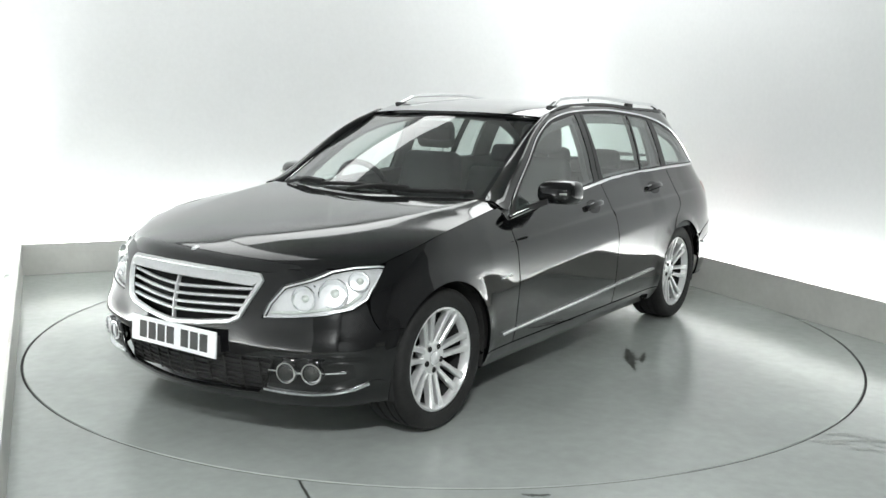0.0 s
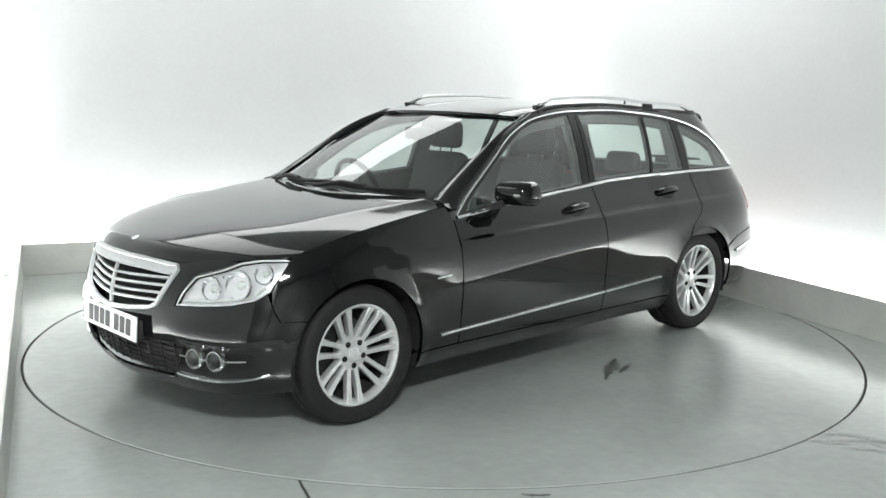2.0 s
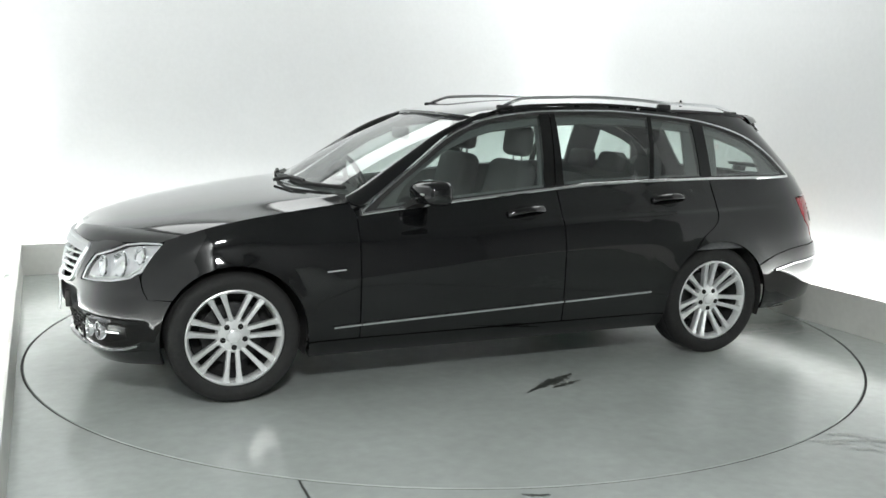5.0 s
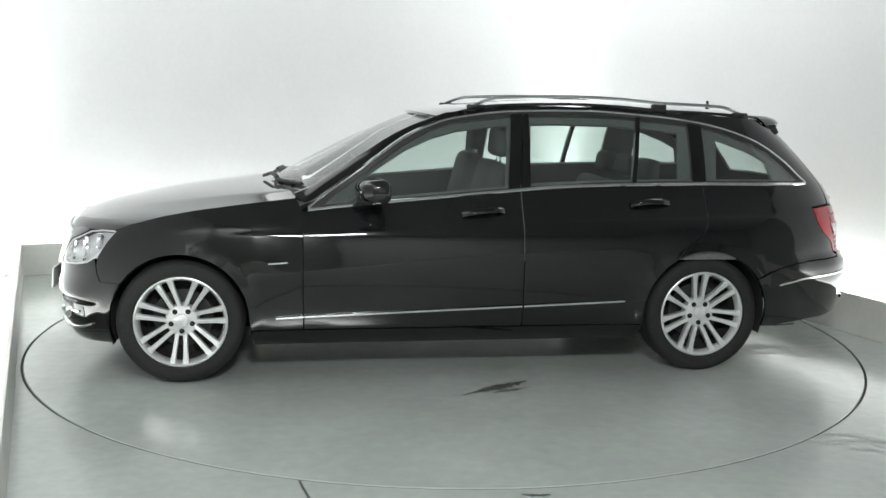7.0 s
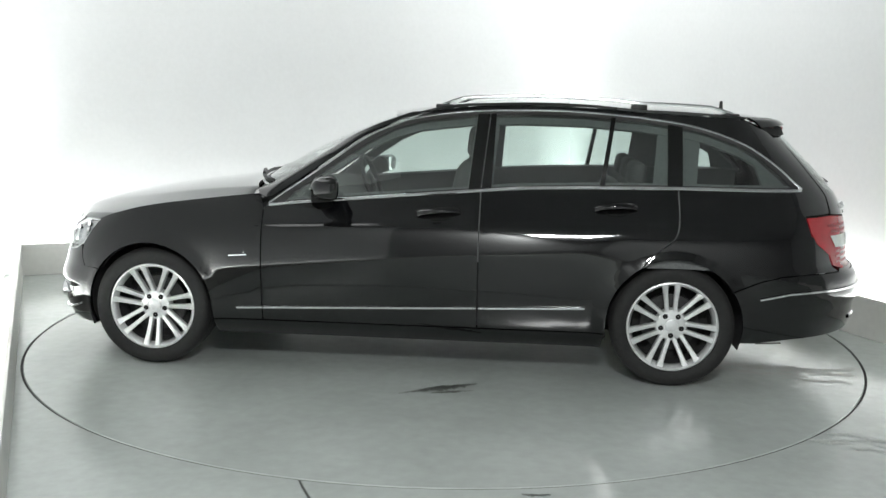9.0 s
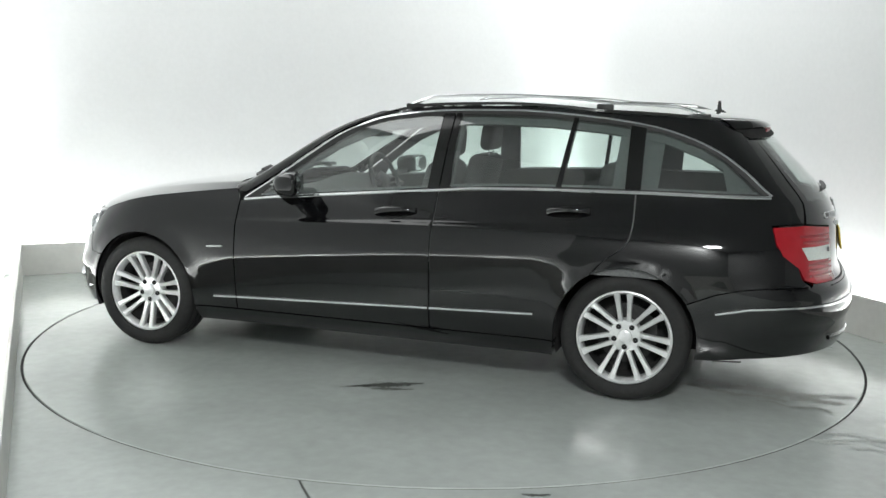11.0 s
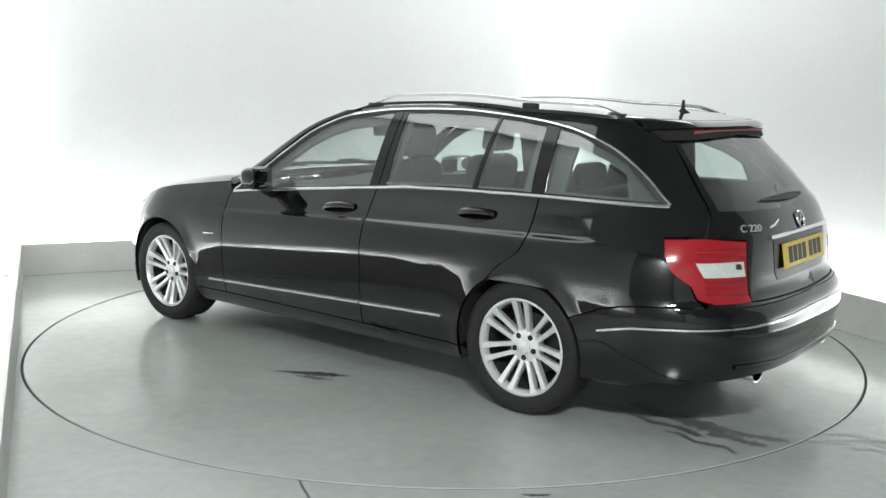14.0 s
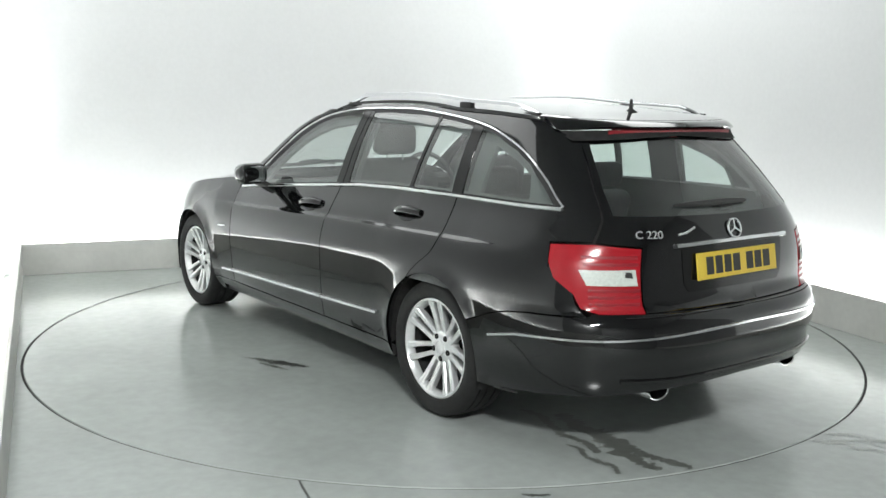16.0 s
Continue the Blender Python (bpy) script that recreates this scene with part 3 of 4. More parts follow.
intake = both([F(0.0, 0.232), F(0.40, 0.245), F(0.445, 0.30), F(0.475, 0.385), F(0.45, 0.40), F(0.0, 0.40)])
bumper = part("front_bumper", patch("front_bumper", both(bump_half), PAINT, holes=[both([F(y * 0.985, z) for y, z in GRILLE]), intake], step=0.032), PAINT, car)
part("lower_grille", patch("lower_grille", both([F(0, 0.225), F(0.42, 0.238), F(0.485, 0.39), F(0, 0.41)]), BLACK, skirt=0, out=-0.035), BLACK, bumper, "black lower air intake")
for i in range(7):
    z = 0.25 + 0.023 * i
    y = 0.40 + 0.4 * (z - 0.25)
    part("intake_slat", trim([F(y, z), F(y / 2, z), F(0, z), F(-y / 2, z), F(-y, z)], 0.006, 0.006, lift=-0.03), BLACK, bumper)
for i in range(11):
    y = -0.40 + 0.08 * i
    part("intake_slat", trim([F(y, 0.24), F(y, 0.395)], 0.006, 0.006, lift=-0.028), BLACK, bumper)
part("intake_edge", trim([F(0.478, 0.392), F(0.448, 0.30), F(0.402, 0.24), F(0.2, 0.228), F(0, 0.227), F(-0.2, 0.228), F(-0.402, 0.24), F(-0.448, 0.30), F(-0.478, 0.392)], 0.012, 0.006), GLOSS, bumper, "gloss black lip round the intake")

# radiator grille
grille = part("radiator_grille", patch("radiator_grille", both([F(y * 0.99, z) for y, z in GRILLE]), UNDER, skirt=0, out=-0.05), BLACK, car, "chrome-framed radiator grille with four bars")
outline = both(grille_half)
part("grille_frame", trim(outline, 0.022, 0.012, closed=True, step=0.03), SATIN, grille, "broad silver frame")
part("grille_header", patch("grille_header", both([F(0.0, 0.694), F(0.2, 0.691), F(0.362, 0.682), F(0.384, 0.702), F(0.372, 0.719), F(0.18, 0.730), F(0.0, 0.734)]), SATIN, step=0.03, out=0.009), SATIN, grille, "broad silver top bar")
for i in range(4):
    z = 0.571 + 0.034 * i
    y = 0.325 + 0.36 * (z - 0.571)
    bend = [F(k * y, z - 0.016 * (1 - abs(k))) for k in (1, 0.75, 0.5, 0.25, 0.03, -0.03, -0.25, -0.5, -0.75, -1)]
    part("grille_bar", trim(bend, 0.014, 0.010, lift=-0.016), SATIN, grille, "silver grille bar")
part("grille_bar", trim([F(0.0, 0.50), F(0.0, 0.60), F(0.0, 0.70)], 0.010, 0.012, lift=-0.012), SATIN, grille, "upright silver grille bar")


def plate(name, centre, normal, mat, label, w=0.52, h=0.112):
    """A number plate with its characters as plain bars."""
    n = normal.normalized()
    up = (Vector((0, 0, 1)) - n * n.z).normalized()
    side = up.cross(n)
    m = Matrix((side, up, n)).transposed().to_4x4()
    m.translation = centre
    p = part(name, box(-w / 2, w / 2, -h / 2, h / 2, -0.004, 0.004, 0.002, 1, m), mat, car, label)
    x = -w / 2 + 0.055
    for i in range(7):
        wide = 0.045
        part("plate_mark", box(x, x + wide, -0.037, 0.037, 0.004, 0.0052, 0, 1, m), INK, p)
        x += wide + 0.012 + (0.030 if i == 3 else 0)
    return p


plate("number_plate", skin(0, 0.438) + Vector((0.006, 0.01, 0)), Vector((1, 0, 0.06)), PLATE_W, "white front number plate with plain dark bars")
part("plate_holder", box(2.08, 2.118, -0.25, 0.25, 0.386, 0.47, 0.006), BLACK, bumper)

for m in sides:
    g = -1 if m else 1

    def at(p, n):
        """A pose at a point of the skin that looks along its normal."""
        p, n = Vector((p.x, g * p.y, p.z)), Vector((n.x, g * n.y, n.z))
        q = n.to_track_quat("Z", "Y").to_matrix().to_4x4()
        q.translation = p
        return q

    # headlights
    lens = [F(0.430, 0.567), F(0.446, 0.62), F(0.485, 0.689), F(0.575, 0.722), F(0.626, 0.755), X(1.78, 0.768), X(1.705, 0.771), X(1.684, 0.766), X(1.764, 0.685), X(1.79, 0.647), X(1.845, 0.612), F(0.655, 0.590), F(0.55, 0.577)]
    hl = part("headlight", patch("headlight", lens, LAMP, mirror=m, skirt=0, out=-0.03), LAMP, car, "clear headlight with bright reflectors")
    part("lens", patch("lens", lens, CLEAR, mirror=m, skirt=0, out=-0.002), CLEAR, hl, "clear lens")
    part("lens_rim", trim(lens, 0.007, 0.002, m, 0.04, True, lift=-0.006), SATIN, hl)
    for (s, z), r in ((F(0.560, 0.645), 0.048), (F(0.655, 0.668), 0.058), (X(1.80, 0.715), 0.040)):
        q = at(skin(s, z), (normal_at(s, z) + Vector((0.9, 0, -0.1))).normalized())
        part("reflector", lathe([(r, -0.012), (r * 0.96, -0.016), (r * 0.8, -0.035), (r * 0.5, -0.052), (0.001, -0.058)], 28, q), CHROME, hl, "round bright reflector")
        part("lamp_ring", lathe([(r, -0.022), (r * 1.02, -0.012), (r * 1.08, -0.012), (r * 1.1, -0.022)], 28, q), CHROME, hl)
        part("bulb_cover", lathe([(r * 0.34, -0.05), (r * 0.33, -0.03), (r * 0.2, -0.022), (0.001, -0.02)], 20, q), CLEARLENS, hl)
    part("light_strip", trim([F(0.45, 0.588), F(0.55, 0.595), X(1.86, 0.622), X(1.80, 0.665)], 0.012, 0.006, m, lift=-0.03), CLEARLENS, hl)
    # fog lamps, chrome lines
    for y, z in ((0.53, 0.347), (0.625, 0.350)):
        s, z = F(y, z)
        q = at(skin(s, z), (normal_at(s, z) + Vector((0.8, 0, 0))).normalized())
        fog = part("fog_lamp", lathe([(0.036, 0.002), (0.038, 0.014), (0.043, 0.014), (0.046, 0.002), (0.046, -0.03), (0.036, -0.03)], 28, q, True), CHROME, bumper, "round chrome-ringed fog lamp")
        part("reflector", lathe([(0.037, 0.004), (0.028, -0.008), (0.012, -0.016), (0.001, -0.018)], 24, q), LAMP, fog)
        part("lens", lathe([(0.037, 0.006), (0.02, 0.011), (0.001, 0.012)], 24, q), CLEAR, fog)
    part("fog_bar", trim([F(0.455, 0.352), F(0.49, 0.350)], 0.010, 0.008, m), CHROME, bumper, "chrome bar")
    part("fog_bar", trim([F(0.567, 0.349), F(0.588, 0.349)], 0.012, 0.008, m), CHROME, bumper, "chrome bar")
    part("fog_bar", trim([F(0.668, 0.352), X(1.90, 0.357)], 0.010, 0.008, m), CHROME, bumper, "chrome bar")
    part("bumper_lip", trim([F(0.43, 0.268), F(0.52, 0.262), F(0.62, 0.262), X(1.92, 0.270), X(1.86, 0.285), X(1.815, 0.305)], 0.012, 0.012, m), CHROME, bumper, "chrome lip along the bumper")
    part("fog_recess", patch("fog_recess", [F(0.455, 0.30), F(0.49, 0.298), X(1.93, 0.305), X(1.865, 0.335), X(1.88, 0.385), F(0.62, 0.40), F(0.49, 0.395)], GLOSS, mirror=m, skirt=0, out=0.0015), GLOSS, bumper)

# ---- tail ----
gate_half = [R(0.0, 0.622), R(0.508, 0.628), R(0.500, 0.884), R(0.648, 0.901)] + [R(0.593, 0.99), R(0.563, 1.1), R(0.528, 1.2), R(0.495, 1.30), R(0.0, 1.325)]
glass_half = [R(0.0, 0.992), R(0.562, 1.002), R(0.540, 1.10), R(0.506, 1.20), R(0.473, 1.286), R(0.0, 1.312)]
tailgate = part("tailgate", patch("tailgate", both_rear(gate_half), PAINT, holes=[both_rear(glass_half)], step=0.045), PAINT, car)
part("rear_glass", patch("rear_glass", both_rear(glass_half), GLASS, skirt=0, out=-0.003), GLASS, tailgate, "tinted rear window")
seal_half = [R(0.0, 0.60), R(0.55, 0.61), R(0.52, 0.87), R(0.70, 0.89), R(0.645, 0.99), R(0.61, 1.1), R(0.575, 1.2), R(0.54, 1.29), R(0.0, 1.315)]
part("gate_seal", patch("gate_seal", both_rear(seal_half), UNDER, holes=[both_rear(glass_half)], skirt=0, out=-0.022), UNDER, car, "black seal behind the tailgate")
rb_half = ([R(0.0, 0.616), R(0.46, 0.622), R(0.69, 0.628), R(0.722, 0.612), X(-2.0, 0.606), X(-1.90, 0.594), X(-1.802, 0.569)] + arc(-HUBX, ARCH, 147, 193)
           + [X(-1.78, 0.245), X(-1.95, 0.268), R(0.70, 0.292), R(0.45, 0.315), R(0.0, 0.32)])
rbump = part("rear_bumper", patch("rear_bumper", both_rear(rb_half), PAINT), PAINT, car)
line = [X(-1.80, 0.480), X(-1.95, 0.512), X(-2.1, 0.522), R(0.72, 0.527), R(0.6, 0.532), R(0.4, 0.540), R(0.2, 0.545), R(0, 0.547)]
part("bumper_strip", trim(line + [(2 * STOT - s, z) for s, z in line[::-1][1:]], 0.014, 0.010), CHROME, rbump, "slim chrome strip across the bumper")
low = [R(0.62, 0.36), R(0.4, 0.352), R(0.0, 0.35)]
part("bumper_crease", trim(low + [(2 * STOT - s, z) for s, z in low[::-1][1:]], 0.02, 0.008), PAINT, rbump)
part("bumper_reflector", trim([X(-1.80, 0.245), X(-1.93, 0.25)], 0.005, 0.003), STEEL, rbump)
part("load_sill", grid_mesh("load_sill", lambda u, v: skin(*R(0.60 - 1.2 * v, 0.613)).lerp(skin(*R(0.60 - 1.2 * v, 0.640)) + Vector((0.05, 0, -0.012)), u), 3, 16, BLACK), BLACK, rbump, "ribbed black loading sill")
part("gate_bar", trim([R(0.355, 0.882), R(0.15, 0.886), R(0, 0.886), R(-0.15, 0.886), R(-0.355, 0.882)], 0.022, 0.014), CHROME, tailgate, "chrome handle bar over the plate")
part("plate_recess", patch("plate_recess", both_rear([R(0.0, 0.69), R(0.29, 0.69), R(0.315, 0.72), R(0.325, 0.868), R(0.0, 0.87)]), GLOSS, skirt=0, out=0.002), GLOSS, tailgate)
plate("number_plate", skin(STOT, 0.792) + Vector((-0.010, 0, 0)), Vector((-1, 0, 0.17)), PLATE_Y, "yellow rear number plate with plain dark bars")
q = Vector((-1, 0, 0.3)).to_track_quat("Z", "Y").to_matrix().to_4x4()
q.translation = skin(STOT, 0.932)
part("round_badge", lathe([(0.036, 0.004), (0.038, 0.010), (0.042, 0.010), (0.044, 0.004), (0.040, 0.0)], 32, q, True), CHROME, tailgate, "round chrome badge")
for i in range(3):
    a = radians(90 + 120 * i)
    arm = box(-0.004, 0.004, 0.0, 0.038, 0.003, 0.009, 0.001, 1, q @ Matrix.Rotation(a - radians(90), 4, "Z"))
    part("badge_arm", arm, CHROME, tailgate)
txt = bpy.data.curves.new("model_badge", "FONT")
txt.body, txt.size, txt.extrude, txt.align_x = "C 220", 0.046, 0.003, "LEFT"
tmp = new("model_badge", txt)
bpy.context.view_layer.update()
text_mesh = bpy.data.meshes.new_from_object(tmp.evaluated_get(bpy.context.evaluated_depsgraph_get()))
bpy.data.objects.remove(tmp)
s, z = R(0.52, 0.916)
n = normal_at(s, z)
up = (Vector((0, 0, 1)) - n * n.z).normalized()
q = Matrix((up.cross(n), up, n)).transposed().to_4x4()
q.translation = skin(s, z) + n * 0.004
text_mesh.transform(q)
part("model_badge", text_mesh, SATIN, tailgate, "chrome model lettering C220")
part("badge_flourish", trim([R(0.33, 0.925), R(0.29, 0.930), R(0.235, 0.950)], 0.009, 0.004), SATIN, tailgate, "chrome lettering, too small to read")

for m in sides:
    tail = [R(0.515, 0.626), R(0.68, 0.626), R(0.722, 0.645), R(0.738, 0.70), X(-2.082, 0.76), X(-2.048, 0.82), X(-2.03, 0.886), R(0.655, 0.893), R(0.507, 0.877)]
    tl = part("tail_light", patch("tail_light", tail[::-1], RED, mirror=m, skirt=0.02, out=0.002, step=0.035), RED, car, "red tail light with a clear band")
    part("clear_band", patch("clear_band", [R(0.535, 0.735), R(0.702, 0.737), R(0.716, 0.796), R(0.540, 0.798)][::-1], CLEARLENS, mirror=m, skirt=0, out=0.006), CLEARLENS, tl, "clear white band")
    part("bulb_socket", patch("bulb_socket", [R(0.552, 0.765), R(0.582, 0.768), R(0.578, 0.790), R(0.556, 0.788)][::-1], STEEL, mirror=m, skirt=0, out=0.008), STEEL, tl, "dark bulb behind the clear band")
    for z in (0.662, 0.690, 0.716, 0.818, 0.845):
        part("lens_rib", trim([R(0.526, z), R(0.58, z), R(0.70 if z > 0.66 else 0.66, z)], 0.015, 0.003, m), DARKRED, tl, "dark red rib")
    # exhaust
    e = lathe([(0.040, 0.0), (0.046, 0.003), (0.046, -0.14), (0.040, -0.14)], 28, None, True)
    mm = Matrix.Translation((-2.345, (-0.43 if m else 0.43), 0.292)) @ Euler((0, radians(-90), 0)).to_matrix().to_4x4() @ Matrix.Diagonal((0.75, 1.25, 1, 1))
    bmesh.ops.transform(e, matrix=mm, verts=e.verts)
    ex = part("exhaust_tip", e, CHROME, car, "oval chrome exhaust tip")
    part("exhaust_bore", lathe([(0.001, -0.10), (0.040, -0.10)], 20, mm), UNDER, ex)


def spoiler(u, v):
    k = abs(2 * v - 1)
    r = roof(1.0, v)
    tip = r + Vector((-0.056 - 0.012 * k ** 6, 0, -0.022 - 0.020 * k ** 5))
    tip.y *= 1 - 0.02 * k ** 4
    p = r.lerp(tip, u)
    p.z += 0.008 * math.sin(math.pi * u)
    return p


sp = part("roof_spoiler", grid_mesh("roof_spoiler", spoiler, 8, 28, PAINT, 0.013), PAINT, car, "black roof spoiler over the rear window")


def under(u, v):
    y = (0.5 - v) * 1.06
    top = spoiler(0.8, v) - Vector((0, 0, 0.016))
    return top.lerp(skin(*R(-y, 1.284 + 0.020 * (1 - abs(2 * v - 1)))) + Vector((-0.005, 0, 0.003)), u)


part("spoiler_base", grid_mesh("spoiler_base", under, 4, 24, UNDER, 0.004), UNDER, sp, "matt black underside")


def brake(u, v):
    p = spoiler(1.0, 0.14 + 0.72 * v)
    return p + Vector((-0.004 + 0.010 * u, 0, -0.006 - 0.032 * u))


part("brake_light", grid_mesh("brake_light", brake, 3, 20, DARKRED, 0.006, flip=True), DARKRED, sp, "long dark red brake light")
# rear wiper
rw = [skin(*R(y, 1.035)) + normal_at(*R(y, 1.035)) * 0.005 for y in (0.30, 0.2, 0.1, 0.0, -0.14)]
wiper = part("rear_wiper", sweep(rw, [normal_at(*R(0, 1.035))] * 5, bar_profile(0.022, 0.010), False, [0.4, 1.0, 1.2, 1.4, 0.8]), BLACK, tailgate, "black rear wiper")
part("wiper_base", box(-2.275, -2.225, -0.06, 0.03, 0.995, 1.03, 0.012), BLACK, tailgate)

# ---- wheels ----
TYRE = [(0.226, 0.088), (0.236, 0.104), (0.262, 0.112), (0.288, 0.109), (0.303, 0.099), (0.3105, 0.082), (0.312, 0.062), (0.304, 0.060), (0.304, 0.052), (0.312, 0.050), (0.312, 0.020), (0.304, 0.018),
        (0.304, 0.010), (0.312, 0.008), (0.312, -0.03), (0.304, -0.032), (0.304, -0.042), (0.312, -0.044), (0.3105, -0.082), (0.30, -0.10), (0.262, -0.112), (0.226, -0.088)]
RIM = [(0.224, 0.098), (0.229, 0.094), (0.229, 0.086), (0.220, -0.09), (0.208, -0.09), (0.200, 0.02), (0.206, 0.075), (0.214, 0.090), (0.219, 0.098)]
tyre_me = finish(lathe([(r * 1.016, h) for r, h in TYRE], 72), "tyre", RUBBER)
rim_me = finish(lathe([(r * 1.025, h) for r, h in RIM], 64, None, True), "rim", ALLOY)
disc_me = finish(lathe([(0.05, -0.01), (0.15, -0.01), (0.152, -0.03), (0.05, -0.03)], 40, None, True), "brake_disc", STEEL)
# dark liner added over the rim barrel as the shade behind the spokes
wheel_shade_me = finish(lathe([(0.001, -0.04), (0.198, -0.04), (0.2035, 0.062)], 40), "wheel_back", UNDER)
hub_me = finish(lathe([(0.001, 0.066), (0.034, 0.066), (0.036, 0.060), (0.060, 0.058), (0.078, 0.054), (0.084, 0.045), (0.084, 0.015), (0.001, 0.015)], 40), "hub", ALLOY)
cap_me = finish(lathe([(0.001, 0.071), (0.024, 0.070), (0.031, 0.067), (0.032, 0.06)], 28), "hub_cap", LAMP)
bolt_me = finish(lathe([(0.001, 0.058), (0.0115, 0.058), (0.0125, 0.0600), (0.0135, 0.058), (0.0135, 0.05)], 14), "wheel_bolt", UNDER)


def spoke_mesh():
    """One slim spoke, dished from hub to rim, along +x."""
    bm = bmesh.new()
    rings = []
    for r, w, top in ((0.070, 0.0125, 0.058), (0.11, 0.0115, 0.066), (0.16, 0.0125, 0.077), (0.195, 0.0145, 0.086), (0.221, 0.020, 0.092)):
        rings.append([bm.verts.new(p) for p in ((r, -w, top - 0.006), (r, -w * 0.7, top), (r, w * 0.7, top), (r, w, top - 0.006), (r, w * 0.8, top - 0.035), (r, -w * 0.8, top - 0.035))])
    for p, q in zip(rings, rings[1:]):
        for j in range(6):
            bm.faces.new((p[j], q[j], q[(j + 1) % 6], p[(j + 1) % 6]))
    bm.faces.new(rings[0])
    bm.faces.new(rings[-1][::-1])
    return finish(bm, "spoke", ALLOY, True, 35)


spoke_me = spoke_mesh()
for hx, spin in ((HUBX, 35), (-HUBX, 16.4)):
    for m in sides:
        wheel = new("wheel", rim_me)
        wheel.parent = car
        tagged(wheel, "silver alloy wheel with seven pairs of spokes")
        wheel.matrix_local = Matrix.Translation((hx, -0.738 if m else 0.738, HUBZ)) @ Euler((radians(90 if m else -90), 0, 0)).to_matrix().to_4x4()
        for nm, me, lab in (("tyre", tyre_me, "black rubber tyre"), ("brake_disc", disc_me, "dark brake disc"), ("wheel_back", wheel_shade_me, ""), ("hub", hub_me, ""), ("hub_cap", cap_me, "small silver hub cap")):
            o = new(nm, me)
            o.parent = wheel
            tagged(o, lab)
        for i in range(7):
            for k in (-1, 1):
                o = new("spoke", spoke_me)
                o.parent = wheel
                a = radians(spin + 360 / 7 * i)
                o.matrix_local = Matrix.Rotation(a, 4, "Z") @ Matrix.Translation((0, k * 0.0135, 0)) @ Matrix.Rotation(radians(k * 5.0), 4, "Z")
        for i in range(5):
            o = new("wheel_bolt", bolt_me)
            o.parent = wheel
            a = radians(90 + 72 * i)
            o.matrix_local = Matrix.Translation((0.055 * math.cos(a), 0.055 * math.sin(a), 0.0015))
        # arch liner
        bm = bmesh.new()
        g = -1 if m else 1
        rows = []
        for i in range(25):
            a = radians(-20 + 220 * i / 24)
            rows.append([bm.verts.new((hx + 0.352 * math.cos(a), g * y, HUBZ + 0.01 + 0.352 * math.sin(a))) for y in (0.50, 0.835)])
        for p, q in zip(rows, rows[1:]):
            bm.faces.new((p[0], p[1], q[1], q[0]))
        inner = [p[0] for p in rows]
        bm.faces.new(inner)
        part("arch_liner", bm, UNDER, car, "dark wheel arch liner")

# ---- under the skin ----
for m in sides:
    shell = ([X(1.72, 0.70), X(1.74, 0.55)] + arc(HUBX, ARCH + 0.008, 34, 196) + [X(1.02, 0.21), X(-1.02, 0.21)] + arc(-HUBX, ARCH + 0.008, -16, 150)
             + [X(-1.9, 0.60), X(-2.0, 0.80), X(-2.0, 0.99), X(-1.4, 0.995), X(-0.4, 0.955), X(0.4, 0.895), X(0.78, 0.87), X(1.2, 0.84), X(1.5, 0.78)])
    part("inner_panel", patch("inner_panel", shell, UNDER, mirror=m, skirt=0, out=-0.035), UNDER, car)
part("floor_pan", box(-1.80, 1.95, -0.50, 0.50, 0.20, 0.25, 0.01), UNDER, car, "dark underbody")
part("floor_pan", box(-1.01, 1.01, -0.76, 0.76, 0.195, 0.245, 0.01), UNDER, car, "dark underbody")
part("floor_pan", box(-2.32, -1.78, -0.55, 0.55, 0.335, 0.37, 0.01), UNDER, car, "dark underbody")
part("front_bulkhead", box(1.74, 1.90, -0.58, 0.58, 0.24, 0.70, 0.02), UNDER, car)
part("rear_bulkhead", box(-2.20, -2.08, -0.42, 0.42, 0.28, 0.80, 0.02), UNDER, car)
part("firewall", box(0.86, 0.90, -0.70, 0.70, 0.25, 0.90, 0.005), UNDER, car)
part("cargo_floor", box(-2.15, -1.20, -0.55, 0.55, 0.55, 0.60, 0.01), CLOTH, car, "dark carpeted load floor")


# ---- cabin ----
def dash_f(u, v):
    y = -0.69 + 1.38 * v
    a = math.pi * (0.02 + 0.75 * u)
    hump = 0.025 * math.exp(-((y + 0.37) / 0.2) ** 2)
    return Vector((0.66 + 0.22 * math.cos(a) - 0.10 * u * u, y, 0.76 + (0.165 + hump) * math.sin(a)))


part("dashboard", grid_mesh("dashboard", dash_f, 14, 30, BLACK, 0.02, flip=True), BLACK, car, "black dashboard")


def cushion(x0, x1, y0, y1, z0, z1, lean=0.0, r=0.05, taper=0.0):
    bm = box(x0, x1, y0, y1, z0, z1, r, 3)
    if taper:
        for v in bm.verts:
            k = (v.co.z - z0) / (z1 - z0)
            v.co.y = (y0 + y1) / 2 + (v.co.y - (y0 + y1) / 2) * (1 - taper * max(k, 0) ** 2)
    if lean:
        o = Vector(((x0 + x1) / 2, 0, z0))
        bmesh.ops.rotate(bm, cent=o, matrix=Matrix.Rotation(radians(lean), 3, "Y"), verts=bm.verts)
    return bm


